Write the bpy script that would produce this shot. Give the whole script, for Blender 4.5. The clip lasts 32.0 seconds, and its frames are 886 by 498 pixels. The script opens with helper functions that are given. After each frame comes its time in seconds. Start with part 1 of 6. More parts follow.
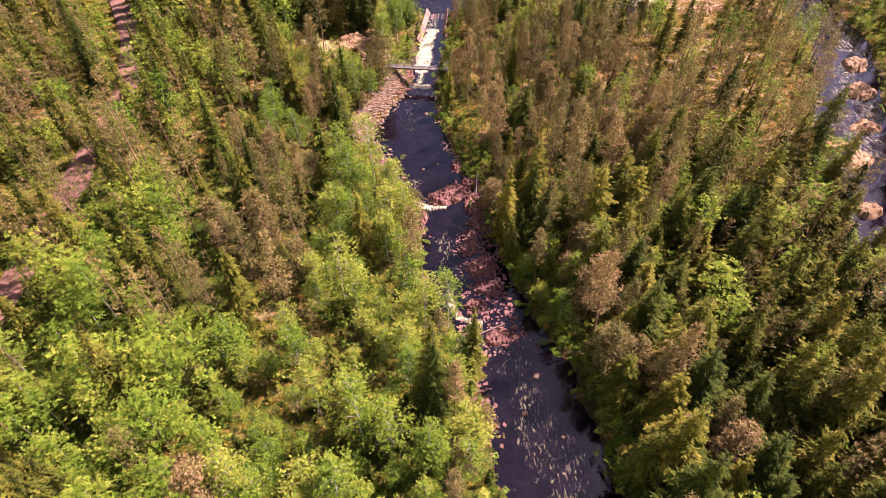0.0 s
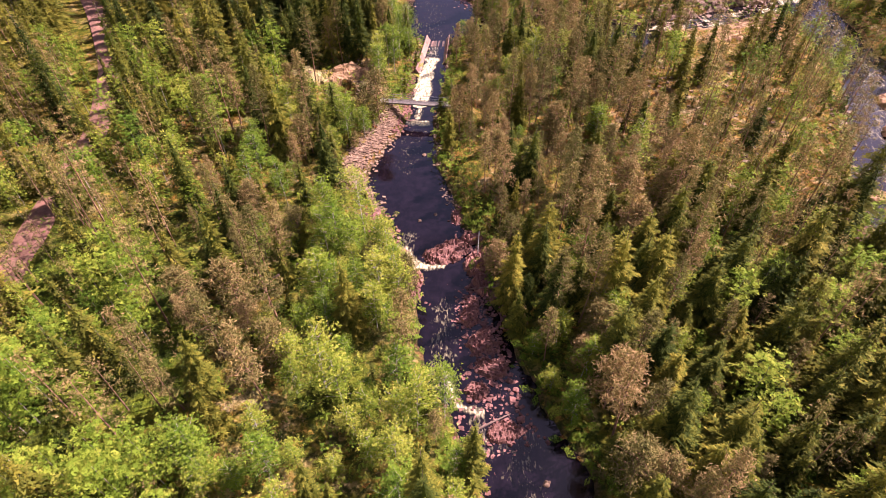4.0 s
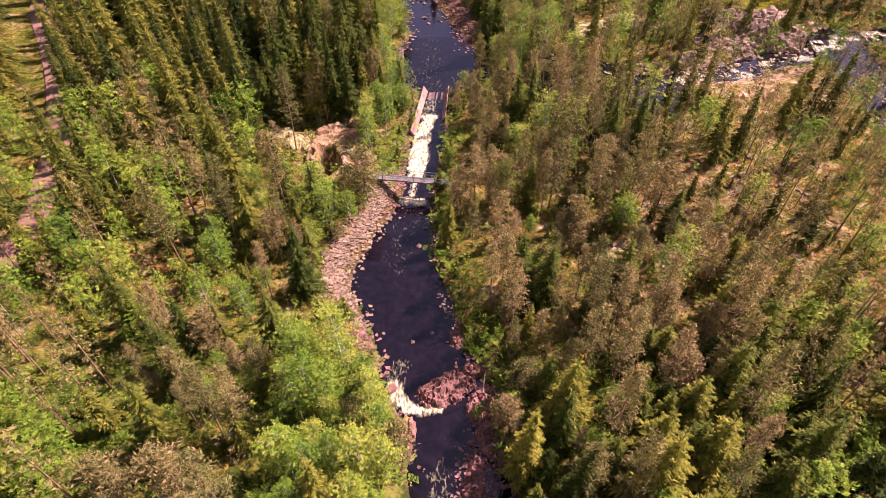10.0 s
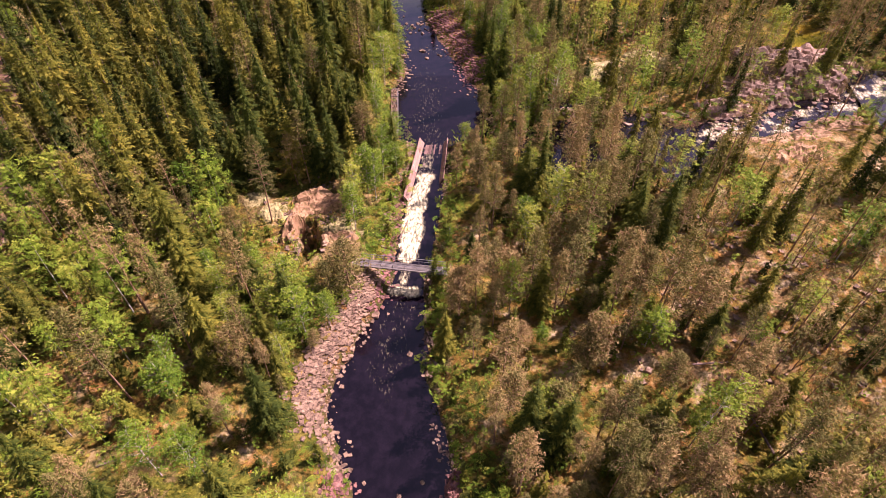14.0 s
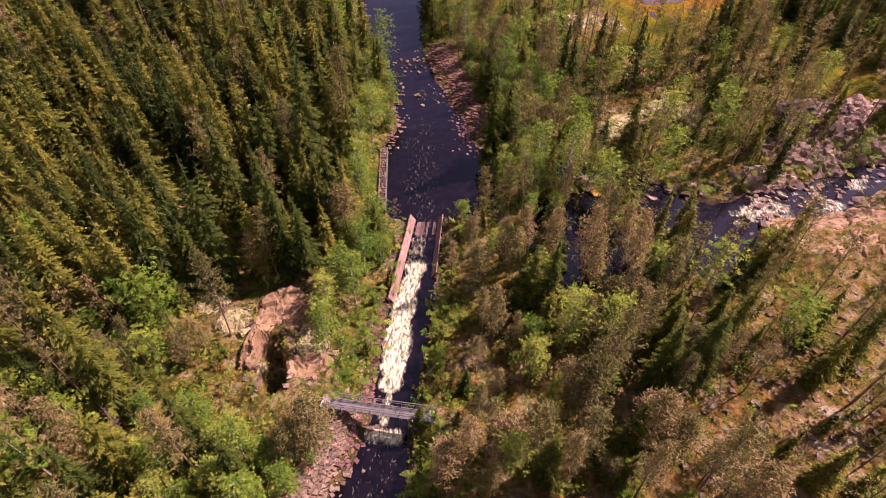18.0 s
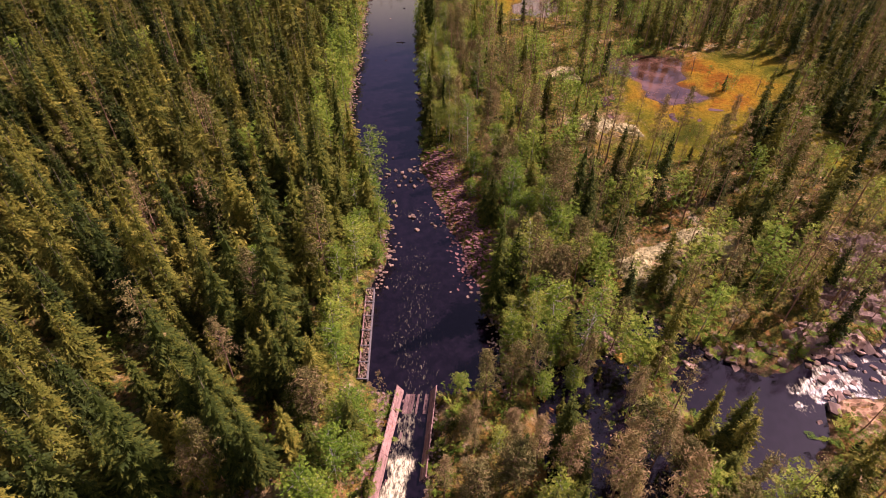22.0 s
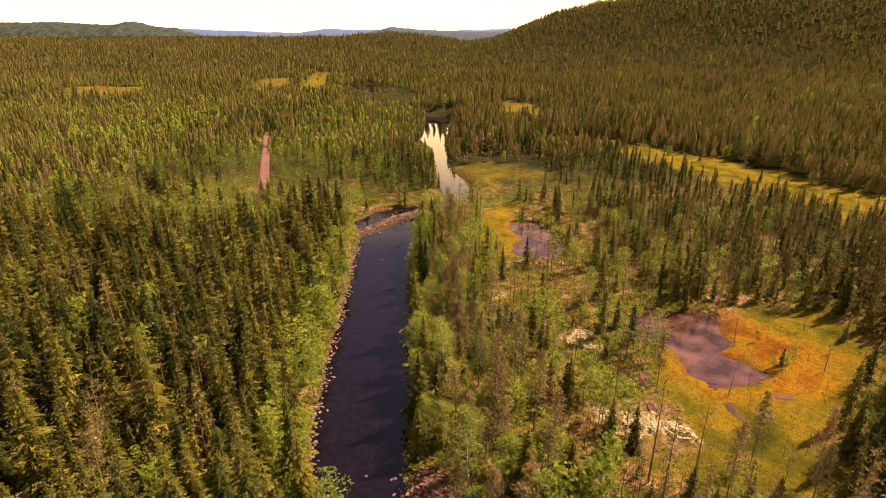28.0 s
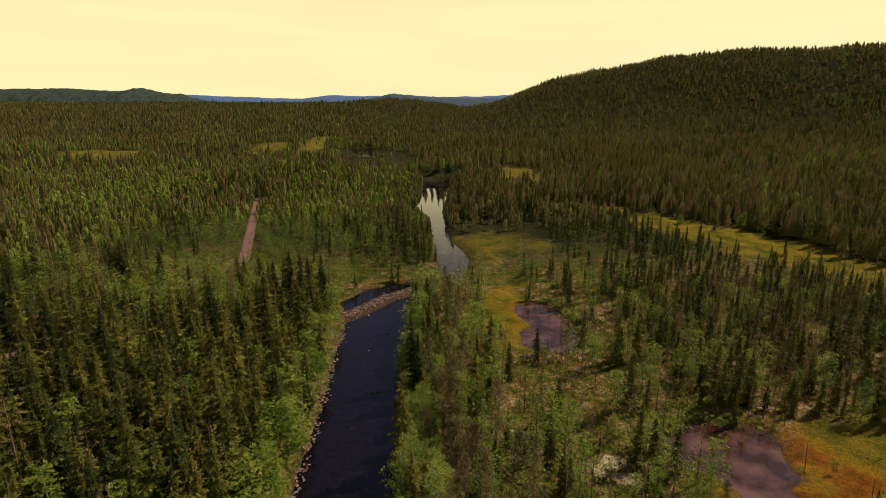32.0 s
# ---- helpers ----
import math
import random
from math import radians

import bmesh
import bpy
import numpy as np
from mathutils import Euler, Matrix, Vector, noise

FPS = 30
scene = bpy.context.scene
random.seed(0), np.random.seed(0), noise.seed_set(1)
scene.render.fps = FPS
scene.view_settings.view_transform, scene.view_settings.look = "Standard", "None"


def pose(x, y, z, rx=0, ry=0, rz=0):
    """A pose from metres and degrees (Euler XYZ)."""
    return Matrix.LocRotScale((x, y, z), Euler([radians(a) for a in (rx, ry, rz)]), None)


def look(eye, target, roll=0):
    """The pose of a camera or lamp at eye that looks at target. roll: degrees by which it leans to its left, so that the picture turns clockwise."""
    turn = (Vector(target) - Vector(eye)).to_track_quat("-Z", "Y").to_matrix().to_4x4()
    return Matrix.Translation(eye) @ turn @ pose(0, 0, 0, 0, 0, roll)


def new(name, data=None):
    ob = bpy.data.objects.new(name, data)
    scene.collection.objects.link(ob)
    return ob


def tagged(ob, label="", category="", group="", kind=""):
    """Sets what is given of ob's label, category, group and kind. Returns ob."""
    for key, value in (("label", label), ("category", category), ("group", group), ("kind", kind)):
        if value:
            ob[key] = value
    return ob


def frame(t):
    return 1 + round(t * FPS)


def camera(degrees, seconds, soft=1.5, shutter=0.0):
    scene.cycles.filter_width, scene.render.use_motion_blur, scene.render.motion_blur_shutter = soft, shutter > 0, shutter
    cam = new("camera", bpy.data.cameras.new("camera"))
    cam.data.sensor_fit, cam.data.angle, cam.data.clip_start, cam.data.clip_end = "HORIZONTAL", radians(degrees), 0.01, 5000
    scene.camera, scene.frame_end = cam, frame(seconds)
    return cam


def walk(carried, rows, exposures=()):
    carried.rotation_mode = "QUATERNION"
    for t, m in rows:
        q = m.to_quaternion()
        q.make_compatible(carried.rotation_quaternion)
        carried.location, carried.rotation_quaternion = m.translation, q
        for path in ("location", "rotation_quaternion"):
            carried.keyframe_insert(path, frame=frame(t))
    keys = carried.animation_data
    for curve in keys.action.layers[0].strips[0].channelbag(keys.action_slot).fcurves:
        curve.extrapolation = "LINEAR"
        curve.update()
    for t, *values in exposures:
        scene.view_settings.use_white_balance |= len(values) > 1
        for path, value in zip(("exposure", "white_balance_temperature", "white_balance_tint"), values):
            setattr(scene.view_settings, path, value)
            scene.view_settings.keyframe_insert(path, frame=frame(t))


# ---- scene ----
cam = camera(79.0, 32.0, soft=0.3)
ROWS = [
    (0.0, -0.00, 0.00, 56.43, -0.98, -44.72, 0.48),
    (0.5, 0.24, 1.59, 56.48, -0.79, -44.61, 0.60),
    (1.0, 0.39, 3.33, 56.44, -0.75, -44.48, 0.59),
    (1.5, 0.49, 4.88, 56.33, -0.74, -44.36, 0.54),
    (2.0, 0.56, 6.40, 56.20, -0.72, -44.22, 0.49),
    (2.5, 0.62, 7.92, 56.06, -0.76, -44.16, 0.44),
    (3.0, 0.69, 9.41, 55.89, -0.73, -43.96, 0.46),
    (3.5, 0.79, 10.78, 55.77, -0.71, -43.82, 0.40),
    (5.5, 1.08, 16.73, 56.05, -0.58, -43.63, 0.34),
    (6.0, 1.12, 18.34, 56.15, -0.58, -43.56, 0.25),
    (6.5, 1.18, 19.99, 56.30, -0.58, -43.55, 0.13),
    (7.0, 1.26, 21.86, 56.57, -0.62, -43.53, 0.14),
    (7.5, 1.30, 23.79, 56.91, -0.67, -43.60, 0.20),
    (8.0, 1.27, 25.87, 57.27, -0.77, -43.65, 0.13),
    (8.5, 1.29, 27.90, 57.58, -0.84, -43.71, 0.02),
    (9.0, 1.25, 29.96, 57.72, -0.89, -43.66, 0.00),
    (9.5, 1.25, 31.99, 57.76, -0.98, -43.61, -0.09),
    (10.0, 1.24, 34.10, 57.86, -0.97, -43.54, -0.07),
    (10.5, 1.27, 36.18, 58.16, -0.95, -43.58, -0.08),
    (11.0, 1.36, 38.50, 58.58, -0.94, -43.70, -0.10),
    (11.5, 1.46, 40.84, 58.94, -0.95, -43.81, -0.15),
    (12.0, 1.58, 43.36, 59.29, -0.96, -43.89, -0.25),
    (12.5, 1.70, 45.77, 59.55, -0.97, -43.99, -0.26),
    (13.0, 1.91, 48.48, 59.72, -0.93, -44.00, -0.38),
    (13.5, 2.06, 51.13, 59.80, -0.90, -44.03, -0.42),
    (14.0, 2.20, 54.03, 59.97, -0.86, -44.05, -0.48),
    (14.5, 2.39, 56.80, 60.25, -0.83, -44.19, -0.55),
    (16.5, 3.59, 68.26, 61.81, -0.42, -44.84, -0.58),
    (17.0, 3.91, 71.27, 62.29, -0.29, -45.02, -0.49),
    (17.5, 4.19, 74.30, 62.76, -0.12, -45.29, -0.40),
    (18.0, 4.45, 77.30, 63.16, 0.04, -45.47, -0.27),
    (18.5, 4.74, 80.31, 63.52, 0.26, -45.65, -0.12),
    (19.0, 5.15, 83.35, 63.84, 0.56, -45.76, 0.00),
    (19.5, 5.64, 86.31, 64.12, 0.87, -45.85, 0.16),
    (20.0, 6.02, 89.18, 64.31, 1.12, -45.83, 0.28),
    (20.5, 6.20, 92.05, 64.50, 1.24, -45.28, 0.37),
    (21.0, 6.19, 95.00, 64.82, 1.21, -43.70, 0.27),
    (21.5, 6.09, 97.97, 65.16, 1.05, -42.18, 0.11),
    (22.0, 5.97, 101.11, 65.58, 0.92, -40.54, -0.05),
    (22.5, 5.93, 104.08, 65.93, 0.79, -39.06, -0.17),
    (23.0, 6.05, 107.00, 66.23, 0.79, -37.34, -0.20),
    (23.5, 6.24, 109.70, 66.50, 0.88, -35.78, -0.20),
    (24.0, 6.35, 112.60, 66.74, 0.92, -34.00, -0.20),
    (24.5, 6.46, 115.50, 66.88, 0.93, -32.41, -0.19),
    (25.0, 6.51, 118.46, 67.15, 0.92, -30.65, -0.18),
    (25.5, 6.55, 121.36, 67.47, 0.95, -29.09, -0.25),
    (27.5, 6.82, 133.55, 68.97, 1.04, -22.55, -0.08),
    (28.0, 6.83, 136.70, 69.15, 0.99, -20.78, -0.07),
    (28.5, 6.87, 139.81, 69.15, 0.93, -19.11, -0.12),
    (29.0, 6.98, 142.87, 69.19, 0.91, -17.33, -0.08),
    (29.5, 7.08, 145.78, 69.30, 0.96, -15.67, -0.16),
    (30.0, 7.12, 148.66, 69.53, 0.96, -14.42, -0.24),
    (30.5, 7.11, 151.49, 69.70, 0.90, -14.44, -0.12),
    (31.0, 7.10, 154.34, 69.76, 0.88, -14.45, -0.15),
    (31.5, 7.11, 157.13, 69.61, 0.89, -14.46, -0.17),
    (32.0, 7.17, 160.00, 69.39, 0.89, -14.45, -0.15),
]
EXPOSURES = [(0.0, 1.56, 6200, 56), (14.0, 1.36, 6200, 61), (19.0, 0.84, 6150, 66), (21.0, 0.78, 6150, 65), (25.0, 1.08, 6600, 70), (28.0, 0.96, 7900, 62), (29.0, 0.40, 7900, 55), (30.0, -0.02, 6950, 48), (32.0, -0.36, 6250, 37)]
walk(cam, [(t, pose(x, y, z, 90 + pitch, 0, yaw) @ pose(0, 0, 0, 0, 0, -lean)) for t, x, y, z, yaw, pitch, lean in ROWS], EXPOSURES)

# ---- daylight ----
SUN_AZ, SUN_EL = math.atan2(0.89, 0.44), radians(48)
world = bpy.data.worlds.new("sky")
scene.world = world
world.use_nodes = True
wn, wl = world.node_tree.nodes, world.node_tree.links
wn.clear()
sky = wn.new("ShaderNodeTexSky")
sky.sky_type, sky.sun_disc = "NISHITA", False
sky.sun_elevation, sky.sun_rotation = SUN_EL, SUN_AZ
sky.air_density, sky.dust_density, sky.ozone_density = 1.0, 2.0, 1.0
sky_bg = wn.new("ShaderNodeBackground")
sky_bg.inputs["Strength"].default_value = 0.05
wl.new(sky.outputs["Color"], sky_bg.inputs["Color"])
# bright summer haze that thickens towards the horizon
coord = wn.new("ShaderNodeTexCoord")
sep = wn.new("ShaderNodeSeparateXYZ")
wl.new(coord.outputs["Generated"], sep.inputs["Vector"])
ramp = wn.new("ShaderNodeMapRange")
ramp.inputs["From Min"].default_value, ramp.inputs["From Max"].default_value = 0.172, 0.36
ramp.inputs["To Min"].default_value, ramp.inputs["To Max"].default_value = 0.95, 0.02
wl.new(sep.outputs["Z"], ramp.inputs["Value"])
haze_bg = wn.new("ShaderNodeBackground")
haze_bg.inputs["Color"].default_value = (1.0, 0.975, 0.42, 1)
haze_bg.inputs["Strength"].default_value = 1.27
cloud = wn.new("ShaderNodeTexNoise")
cloud.inputs["Scale"].default_value, cloud.inputs["Detail"].default_value = 3.0, 6.0
squash = wn.new("ShaderNodeMapping")
squash.inputs["Scale"].default_value = (1, 1, 9)
wl.new(coord.outputs["Generated"], squash.inputs["Vector"])
wl.new(squash.outputs["Vector"], cloud.inputs["Vector"])
cl = wn.new("ShaderNodeMapRange")
cl.inputs["From Min"].default_value, cl.inputs["From Max"].default_value = 0.3, 0.7
cl.inputs["To Min"].default_value, cl.inputs["To Max"].default_value = 0.97, 1.05
wl.new(cloud.outputs["Fac"], cl.inputs["Value"])
fac = wn.new("ShaderNodeMath")
fac.operation, fac.use_clamp = "MULTIPLY", True
wl.new(ramp.outputs["Result"], fac.inputs[0])
wl.new(cl.outputs["Result"], fac.inputs[1])
wmix = wn.new("ShaderNodeMixShader")
wl.new(fac.outputs[0], wmix.inputs["Fac"])
wl.new(sky_bg.outputs[0], wmix.inputs[1])
wl.new(haze_bg.outputs[0], wmix.inputs[2])
wout = wn.new("ShaderNodeOutputWorld")
wl.new(wmix.outputs[0], wout.inputs["Surface"])

sun = new("sun", bpy.data.lights.new("sun", "SUN"))
sun.data.energy, sun.data.angle, sun.data.color = 5.0, radians(0.6), (1.0, 0.93, 0.78)
sdir = Vector((math.sin(SUN_AZ) * math.cos(SUN_EL), math.cos(SUN_AZ) * math.cos(SUN_EL), math.sin(SUN_EL)))
sun.matrix_world = look(sdir * 300, (0, 0, 0))


# ---- materials ----
def material(name, rough=0.8, spec=0.3):
    m = bpy.data.materials.new(name)
    m.use_nodes = True
    n, l = m.node_tree.nodes, m.node_tree.links
    b = n["Principled BSDF"]
    b.inputs["Roughness"].default_value = rough
    b.inputs["Specular IOR Level"].default_value = spec
    return m, n, l, b


def noise_node(n, l, scale, detail=4.0, vec=None, rough=0.6):
    t = n.new("ShaderNodeTexNoise")
    t.inputs["Scale"].default_value, t.inputs["Detail"].default_value, t.inputs["Roughness"].default_value = scale, detail, rough
    if vec is None:
        c = n.new("ShaderNodeTexCoord")
        vec = c.outputs["Object"]
    l.new(vec, t.inputs["Vector"])
    return t


def ramp_node(n, l, value, stops):
    r = n.new("ShaderNodeValToRGB")
    e = r.color_ramp.elements
    while len(e) < len(stops):
        e.new(0.5)
    for k, (p, c) in zip(e, stops):
        k.position, k.color = p, (*c, 1)
    l.new(value, r.inputs["Fac"])
    return r


def mix_node(n, l, fac, a, b, mode="MIX"):
    m = n.new("ShaderNodeMix")
    m.data_type, m.blend_type = "RGBA", mode
    for slot, v in ((0, fac), (6, a), (7, b)):
        if isinstance(v, (int, float)):
            m.inputs[slot].default_value = v
        elif isinstance(v, tuple):
            m.inputs[slot].default_value = (*v, 1)
        else:
            l.new(v, m.inputs[slot])
    return m.outputs[2]


def bump_node(n, l, b, height, strength=0.5, distance=0.1):
    k = n.new("ShaderNodeBump")
    k.inputs["Strength"].default_value, k.inputs["Distance"].default_value = strength, distance
    l.new(height, k.inputs["Height"])
    l.new(k.outputs["Normal"], b.inputs["Normal"])


def foliage(name, stops, through_light=0.35, rough=0.75, grain=2.5, lace=11.0, gap=0.5, cells=False, mottle=0.22, ragged=1.0, each=0.42, speck=0.34):
    """Leaves or needles: each tree has its own shade, finer change inside the crown, gaps between the needles, and light comes through."""
    m, n, l, b = material(name, rough, 0.08)
    info = n.new("ShaderNodeObjectInfo")
    at = n.new("ShaderNodeAttribute")
    at.attribute_name = "tint"
    tip = n.new("ShaderNodeAttribute")
    tip.attribute_name = "tip"
    geo = n.new("ShaderNodeNewGeometry")
    tex = noise_node(n, l, grain, 3.0)
    def calc(op, u, v, w=None):
        k = n.new("ShaderNodeMath")
        k.operation = op
        for slot, val in enumerate((u, v, w)):
            if val is None:
                continue
            if isinstance(val, (int, float)):
                k.inputs[slot].default_value = val
            else:
                l.new(val, k.inputs[slot])
        return k.outputs[0]
    own = calc("FRACT", calc("ADD", info.outputs["Random"], at.outputs["Fac"]), 0.0)
    shade = calc("MULTIPLY", own, each)
    shade = calc("MULTIPLY_ADD", geo.outputs["Random Per Island"], speck, shade)
    shade = calc("MULTIPLY_ADD", tex.outputs["Fac"], mottle, shade)
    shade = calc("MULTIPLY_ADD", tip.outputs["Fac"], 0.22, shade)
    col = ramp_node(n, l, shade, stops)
    l.new(col.outputs["Color"], b.inputs["Base Color"])
    tr = n.new("ShaderNodeBsdfTranslucent")
    l.new(col.outputs["Color"], tr.inputs["Color"])
    mx = n.new("ShaderNodeMixShader")
    mx.inputs["Fac"].default_value = through_light
    l.new(b.outputs[0], mx.inputs[1])
    l.new(tr.outputs[0], mx.inputs[2])
    out = mx.outputs[0]
    if lace:
        co = n.new("ShaderNodeTexCoord")
        if cells:
            t = n.new("ShaderNodeTexVoronoi")
            t.inputs["Scale"].default_value = lace
            l.new(co.outputs["Object"], t.inputs["Vector"])
            open_ = calc("GREATER_THAN", t.outputs["Distance"], gap)
        else:
            t = noise_node(n, l, lace, ragged, co.outputs["Object"])
            open_ = calc("LESS_THAN", t.outputs["Fac"], gap)
        clear = n.new("ShaderNodeBsdfTransparent")
        cut = n.new("ShaderNodeMixShader")
        l.new(open_, cut.inputs["Fac"])
        l.new(out, cut.inputs[1])
        l.new(clear.outputs[0], cut.inputs[2])
        out = cut.outputs[0]
    l.new(out, n["Material Output"].inputs["Surface"])
    return m


def two_tone(name, a, b2, scale, rough=0.85, bump=0.5, dist=0.05, third=None, per_piece=0.0, spec=0.3):
    """A rough surface of two or three colours, with grain, stains and relief."""
    m, n, l, b = material(name, rough, spec)
    big = noise_node(n, l, scale, 5.0)
    fine = noise_node(n, l, scale * 9, 4.0)
    c = ramp_node(n, l, big.outputs["Fac"], [(0.35, a), (0.65, b2)])
    out = mix_node(n, l, 0.35, c.outputs["Color"], ramp_node(n, l, fine.outputs["Fac"], [(0.3, tuple(v * 0.45 for v in a)), (0.7, tuple(min(1, v * 1.35) for v in b2))]).outputs["Color"])
    if third:
        patch = noise_node(n, l, scale * 2.3, 6.0)
        out = mix_node(n, l, ramp_node(n, l, patch.outputs["Fac"], [(0.52, (0, 0, 0)), (0.62, (1, 1, 1))]).outputs["Color"], out, third)
    if per_piece:
        geo = n.new("ShaderNodeNewGeometry")
        info = n.new("ShaderNodeObjectInfo")
        ad = n.new("ShaderNodeMath")
        ad.operation = "ADD"
        l.new(geo.outputs["Random Per Island"], ad.inputs[0])
        l.new(info.outputs["Random"], ad.inputs[1])
        fr = n.new("ShaderNodeMath")
        fr.operation = "FRACT"
        l.new(ad.outputs[0], fr.inputs[0])
        hs = n.new("ShaderNodeHueSaturation")
        mr = n.new("ShaderNodeMapRange")
        mr.inputs["To Min"].default_value, mr.inputs["To Max"].default_value = 1 - per_piece, 1 + per_piece
        l.new(fr.outputs[0], mr.inputs["Value"])
        l.new(mr.outputs["Result"], hs.inputs["Value"])
        l.new(out, hs.inputs["Color"])
        out = hs.outputs["Color"]
    l.new(out, b.inputs["Base Color"])
    bump_node(n, l, b, fine.outputs["Fac"], bump, dist)
    return m


SPRUCE_TONES = [(0.12, (0.010, 0.020, 0.0040)), (0.50, (0.036, 0.054, 0.0068)), (0.80, (0.120, 0.122, 0.013)), (1.0, (0.22, 0.185, 0.022))]
PINE_TONES = [(0.14, (0.036, 0.044, 0.012)), (0.50, (0.100, 0.104, 0.026)), (0.80, (0.205, 0.165, 0.052)), (1.0, (0.31, 0.20, 0.086))]
BIRCH_TONES = [(0.10, (0.024, 0.060, 0.006)), (0.46, (0.080, 0.155, 0.011)), (0.78, (0.175, 0.245, 0.019)), (1.0, (0.30, 0.31, 0.040))]
SPRUCE = foliage("spruce_needles", [(p, tuple(v * 1.2 for v in c)) for p, c in SPRUCE_TONES], 0.2, grain=5.0, lace=7.0, gap=0.40, mottle=0.36, ragged=2.5)
SPRUCE_BOUGH = foliage("spruce_boughs", SPRUCE_TONES, 0.12, grain=5.0, lace=3.6, gap=0.50, mottle=0.36, ragged=3.0)
PINE = foliage("pine_needles", PINE_TONES, 0.18, grain=5.0, lace=0, mottle=0.32)
PINE_BOUGH = foliage("pine_boughs", PINE_TONES, 0.18, grain=5.0, lace=5.0, gap=0.51, mottle=0.32, ragged=3.0)
BIRCH = foliage("birch_leaves", BIRCH_TONES, 0.25, grain=4.0, lace=8.5, gap=0.54, cells=True, mottle=0.32)
BIRCH_BOUGH = foliage("birch_sprays", BIRCH_TONES, 0.25, grain=4.0, lace=5.5, gap=0.50, mottle=0.32, ragged=3.0)
SHRUB = foliage("heather_and_bilberry", [(0.0, (0.06, 0.10, 0.012)), (0.4, (0.16, 0.18, 0.018)), (0.7, (0.29, 0.21, 0.03)), (1.0, (0.36, 0.15, 0.035))], 0.3, lace=9.0, gap=0.5, cells=True)
SEDGE = foliage("bog_sedge", [(0.0, (0.17, 0.16, 0.014)), (0.5, (0.27, 0.20, 0.02)), (1.0, (0.36, 0.18, 0.03))], 0.35, lace=0)
FAR_SPRUCE = foliage("far_spruce_needles", [(0.05, (0.028, 0.042, 0.010)), (0.40, (0.072, 0.090, 0.018)), (0.70, (0.150, 0.150, 0.030)), (1.0, (0.25, 0.21, 0.050))], 0.38, rough=1.0, grain=1.6, lace=1.3, gap=0.46, mottle=0.40, ragged=4.0, each=0.36, speck=0.14)
FAR_PINE = foliage("far_pine_needles", [(0.05, (0.050, 0.056, 0.016)), (0.45, (0.130, 0.122, 0.034)), (1.0, (0.27, 0.195, 0.066))], 0.38, rough=1.0, grain=1.6, lace=1.3, gap=0.46, mottle=0.40, ragged=4.0, each=0.36, speck=0.14)
FAR_BIRCH = foliage("far_birch_leaves", [(0.05, (0.050, 0.098, 0.012)), (0.45, (0.115, 0.180, 0.020)), (1.0, (0.24, 0.29, 0.038))], 0.38, rough=1.0, grain=1.6, lace=1.3, gap=0.46, mottle=0.40, ragged=4.0, each=0.36, speck=0.14)
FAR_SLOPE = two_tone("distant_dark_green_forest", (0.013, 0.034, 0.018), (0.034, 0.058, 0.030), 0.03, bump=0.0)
# distance haze is put into the next two base colours
HAZE_GREEN = two_tone("haze_green_forest", (0.030, 0.068, 0.080), (0.052, 0.092, 0.098), 0.02, bump=0.0)
HAZE_BLUE = two_tone("haze_blue_forest", (0.07, 0.15, 0.24), (0.09, 0.175, 0.26), 0.01, bump=0.0)
SPRUCE_BARK = two_tone("spruce_bark", (0.10, 0.07, 0.05), (0.18, 0.13, 0.10), 3.0)
PINE_BARK = two_tone("pine_bark", (0.20, 0.10, 0.055), (0.30, 0.17, 0.10), 2.0, third=(0.12, 0.08, 0.06))
BIRCH_BARK = two_tone("birch_bark", (0.30, 0.27, 0.22), (0.46, 0.42, 0.35), 2.5, third=(0.07, 0.06, 0.05))
DEAD_WOOD = two_tone("dead_grey_wood", (0.10, 0.065, 0.048), (0.21, 0.145, 0.11), 3.0)
TIMBER = two_tone("wet_red_timber", (0.25, 0.135, 0.095), (0.41, 0.25, 0.18), 1.6, rough=0.6, per_piece=0.25, third=(0.16, 0.08, 0.06))
GREY_BOARD = two_tone("weathered_grey_board", (0.095, 0.083, 0.072), (0.19, 0.168, 0.14), 2.0, per_piece=0.2)
RED_ROCK = two_tone("red_sandstone", (0.13, 0.05, 0.040), (0.29, 0.14, 0.105), 0.9, bump=0.8, dist=0.08, third=(0.11, 0.045, 0.038), per_piece=0.35, spec=0.4)
LEDGE_ROCK = two_tone("rough_red_bedrock", (0.10, 0.040, 0.030), (0.30, 0.14, 0.10), 1.4, bump=0.6, dist=0.06, third=(0.09, 0.035, 0.03), per_piece=0.25, spec=0.4)
CUT_ROCK = two_tone("blasted_pink_rock", (0.20, 0.105, 0.046), (0.43, 0.26, 0.125), 0.5, bump=0.5, dist=0.06, third=(0.15, 0.10, 0.03), per_piece=0.2)
WET_TIMBER = two_tone("soaked_dark_timber", (0.11, 0.060, 0.045), (0.22, 0.13, 0.10), 1.6, rough=0.3, per_piece=0.3, third=(0.07, 0.04, 0.03))
STONE = two_tone("pink_grey_stone", (0.14, 0.085, 0.050), (0.30, 0.205, 0.125), 1.2, bump=0.8, dist=0.06, third=(0.10, 0.058, 0.040), per_piece=0.4)
PALE_ROCK = two_tone("lichen_pale_rock", (0.20, 0.165, 0.055), (0.46, 0.39, 0.16), 1.1, bump=0.35, dist=0.05, third=(0.085, 0.08, 0.022), per_piece=0.25)
ORANGE_MOSS = two_tone("orange_moss", (0.45, 0.20, 0.02), (0.62, 0.32, 0.04), 1.5)
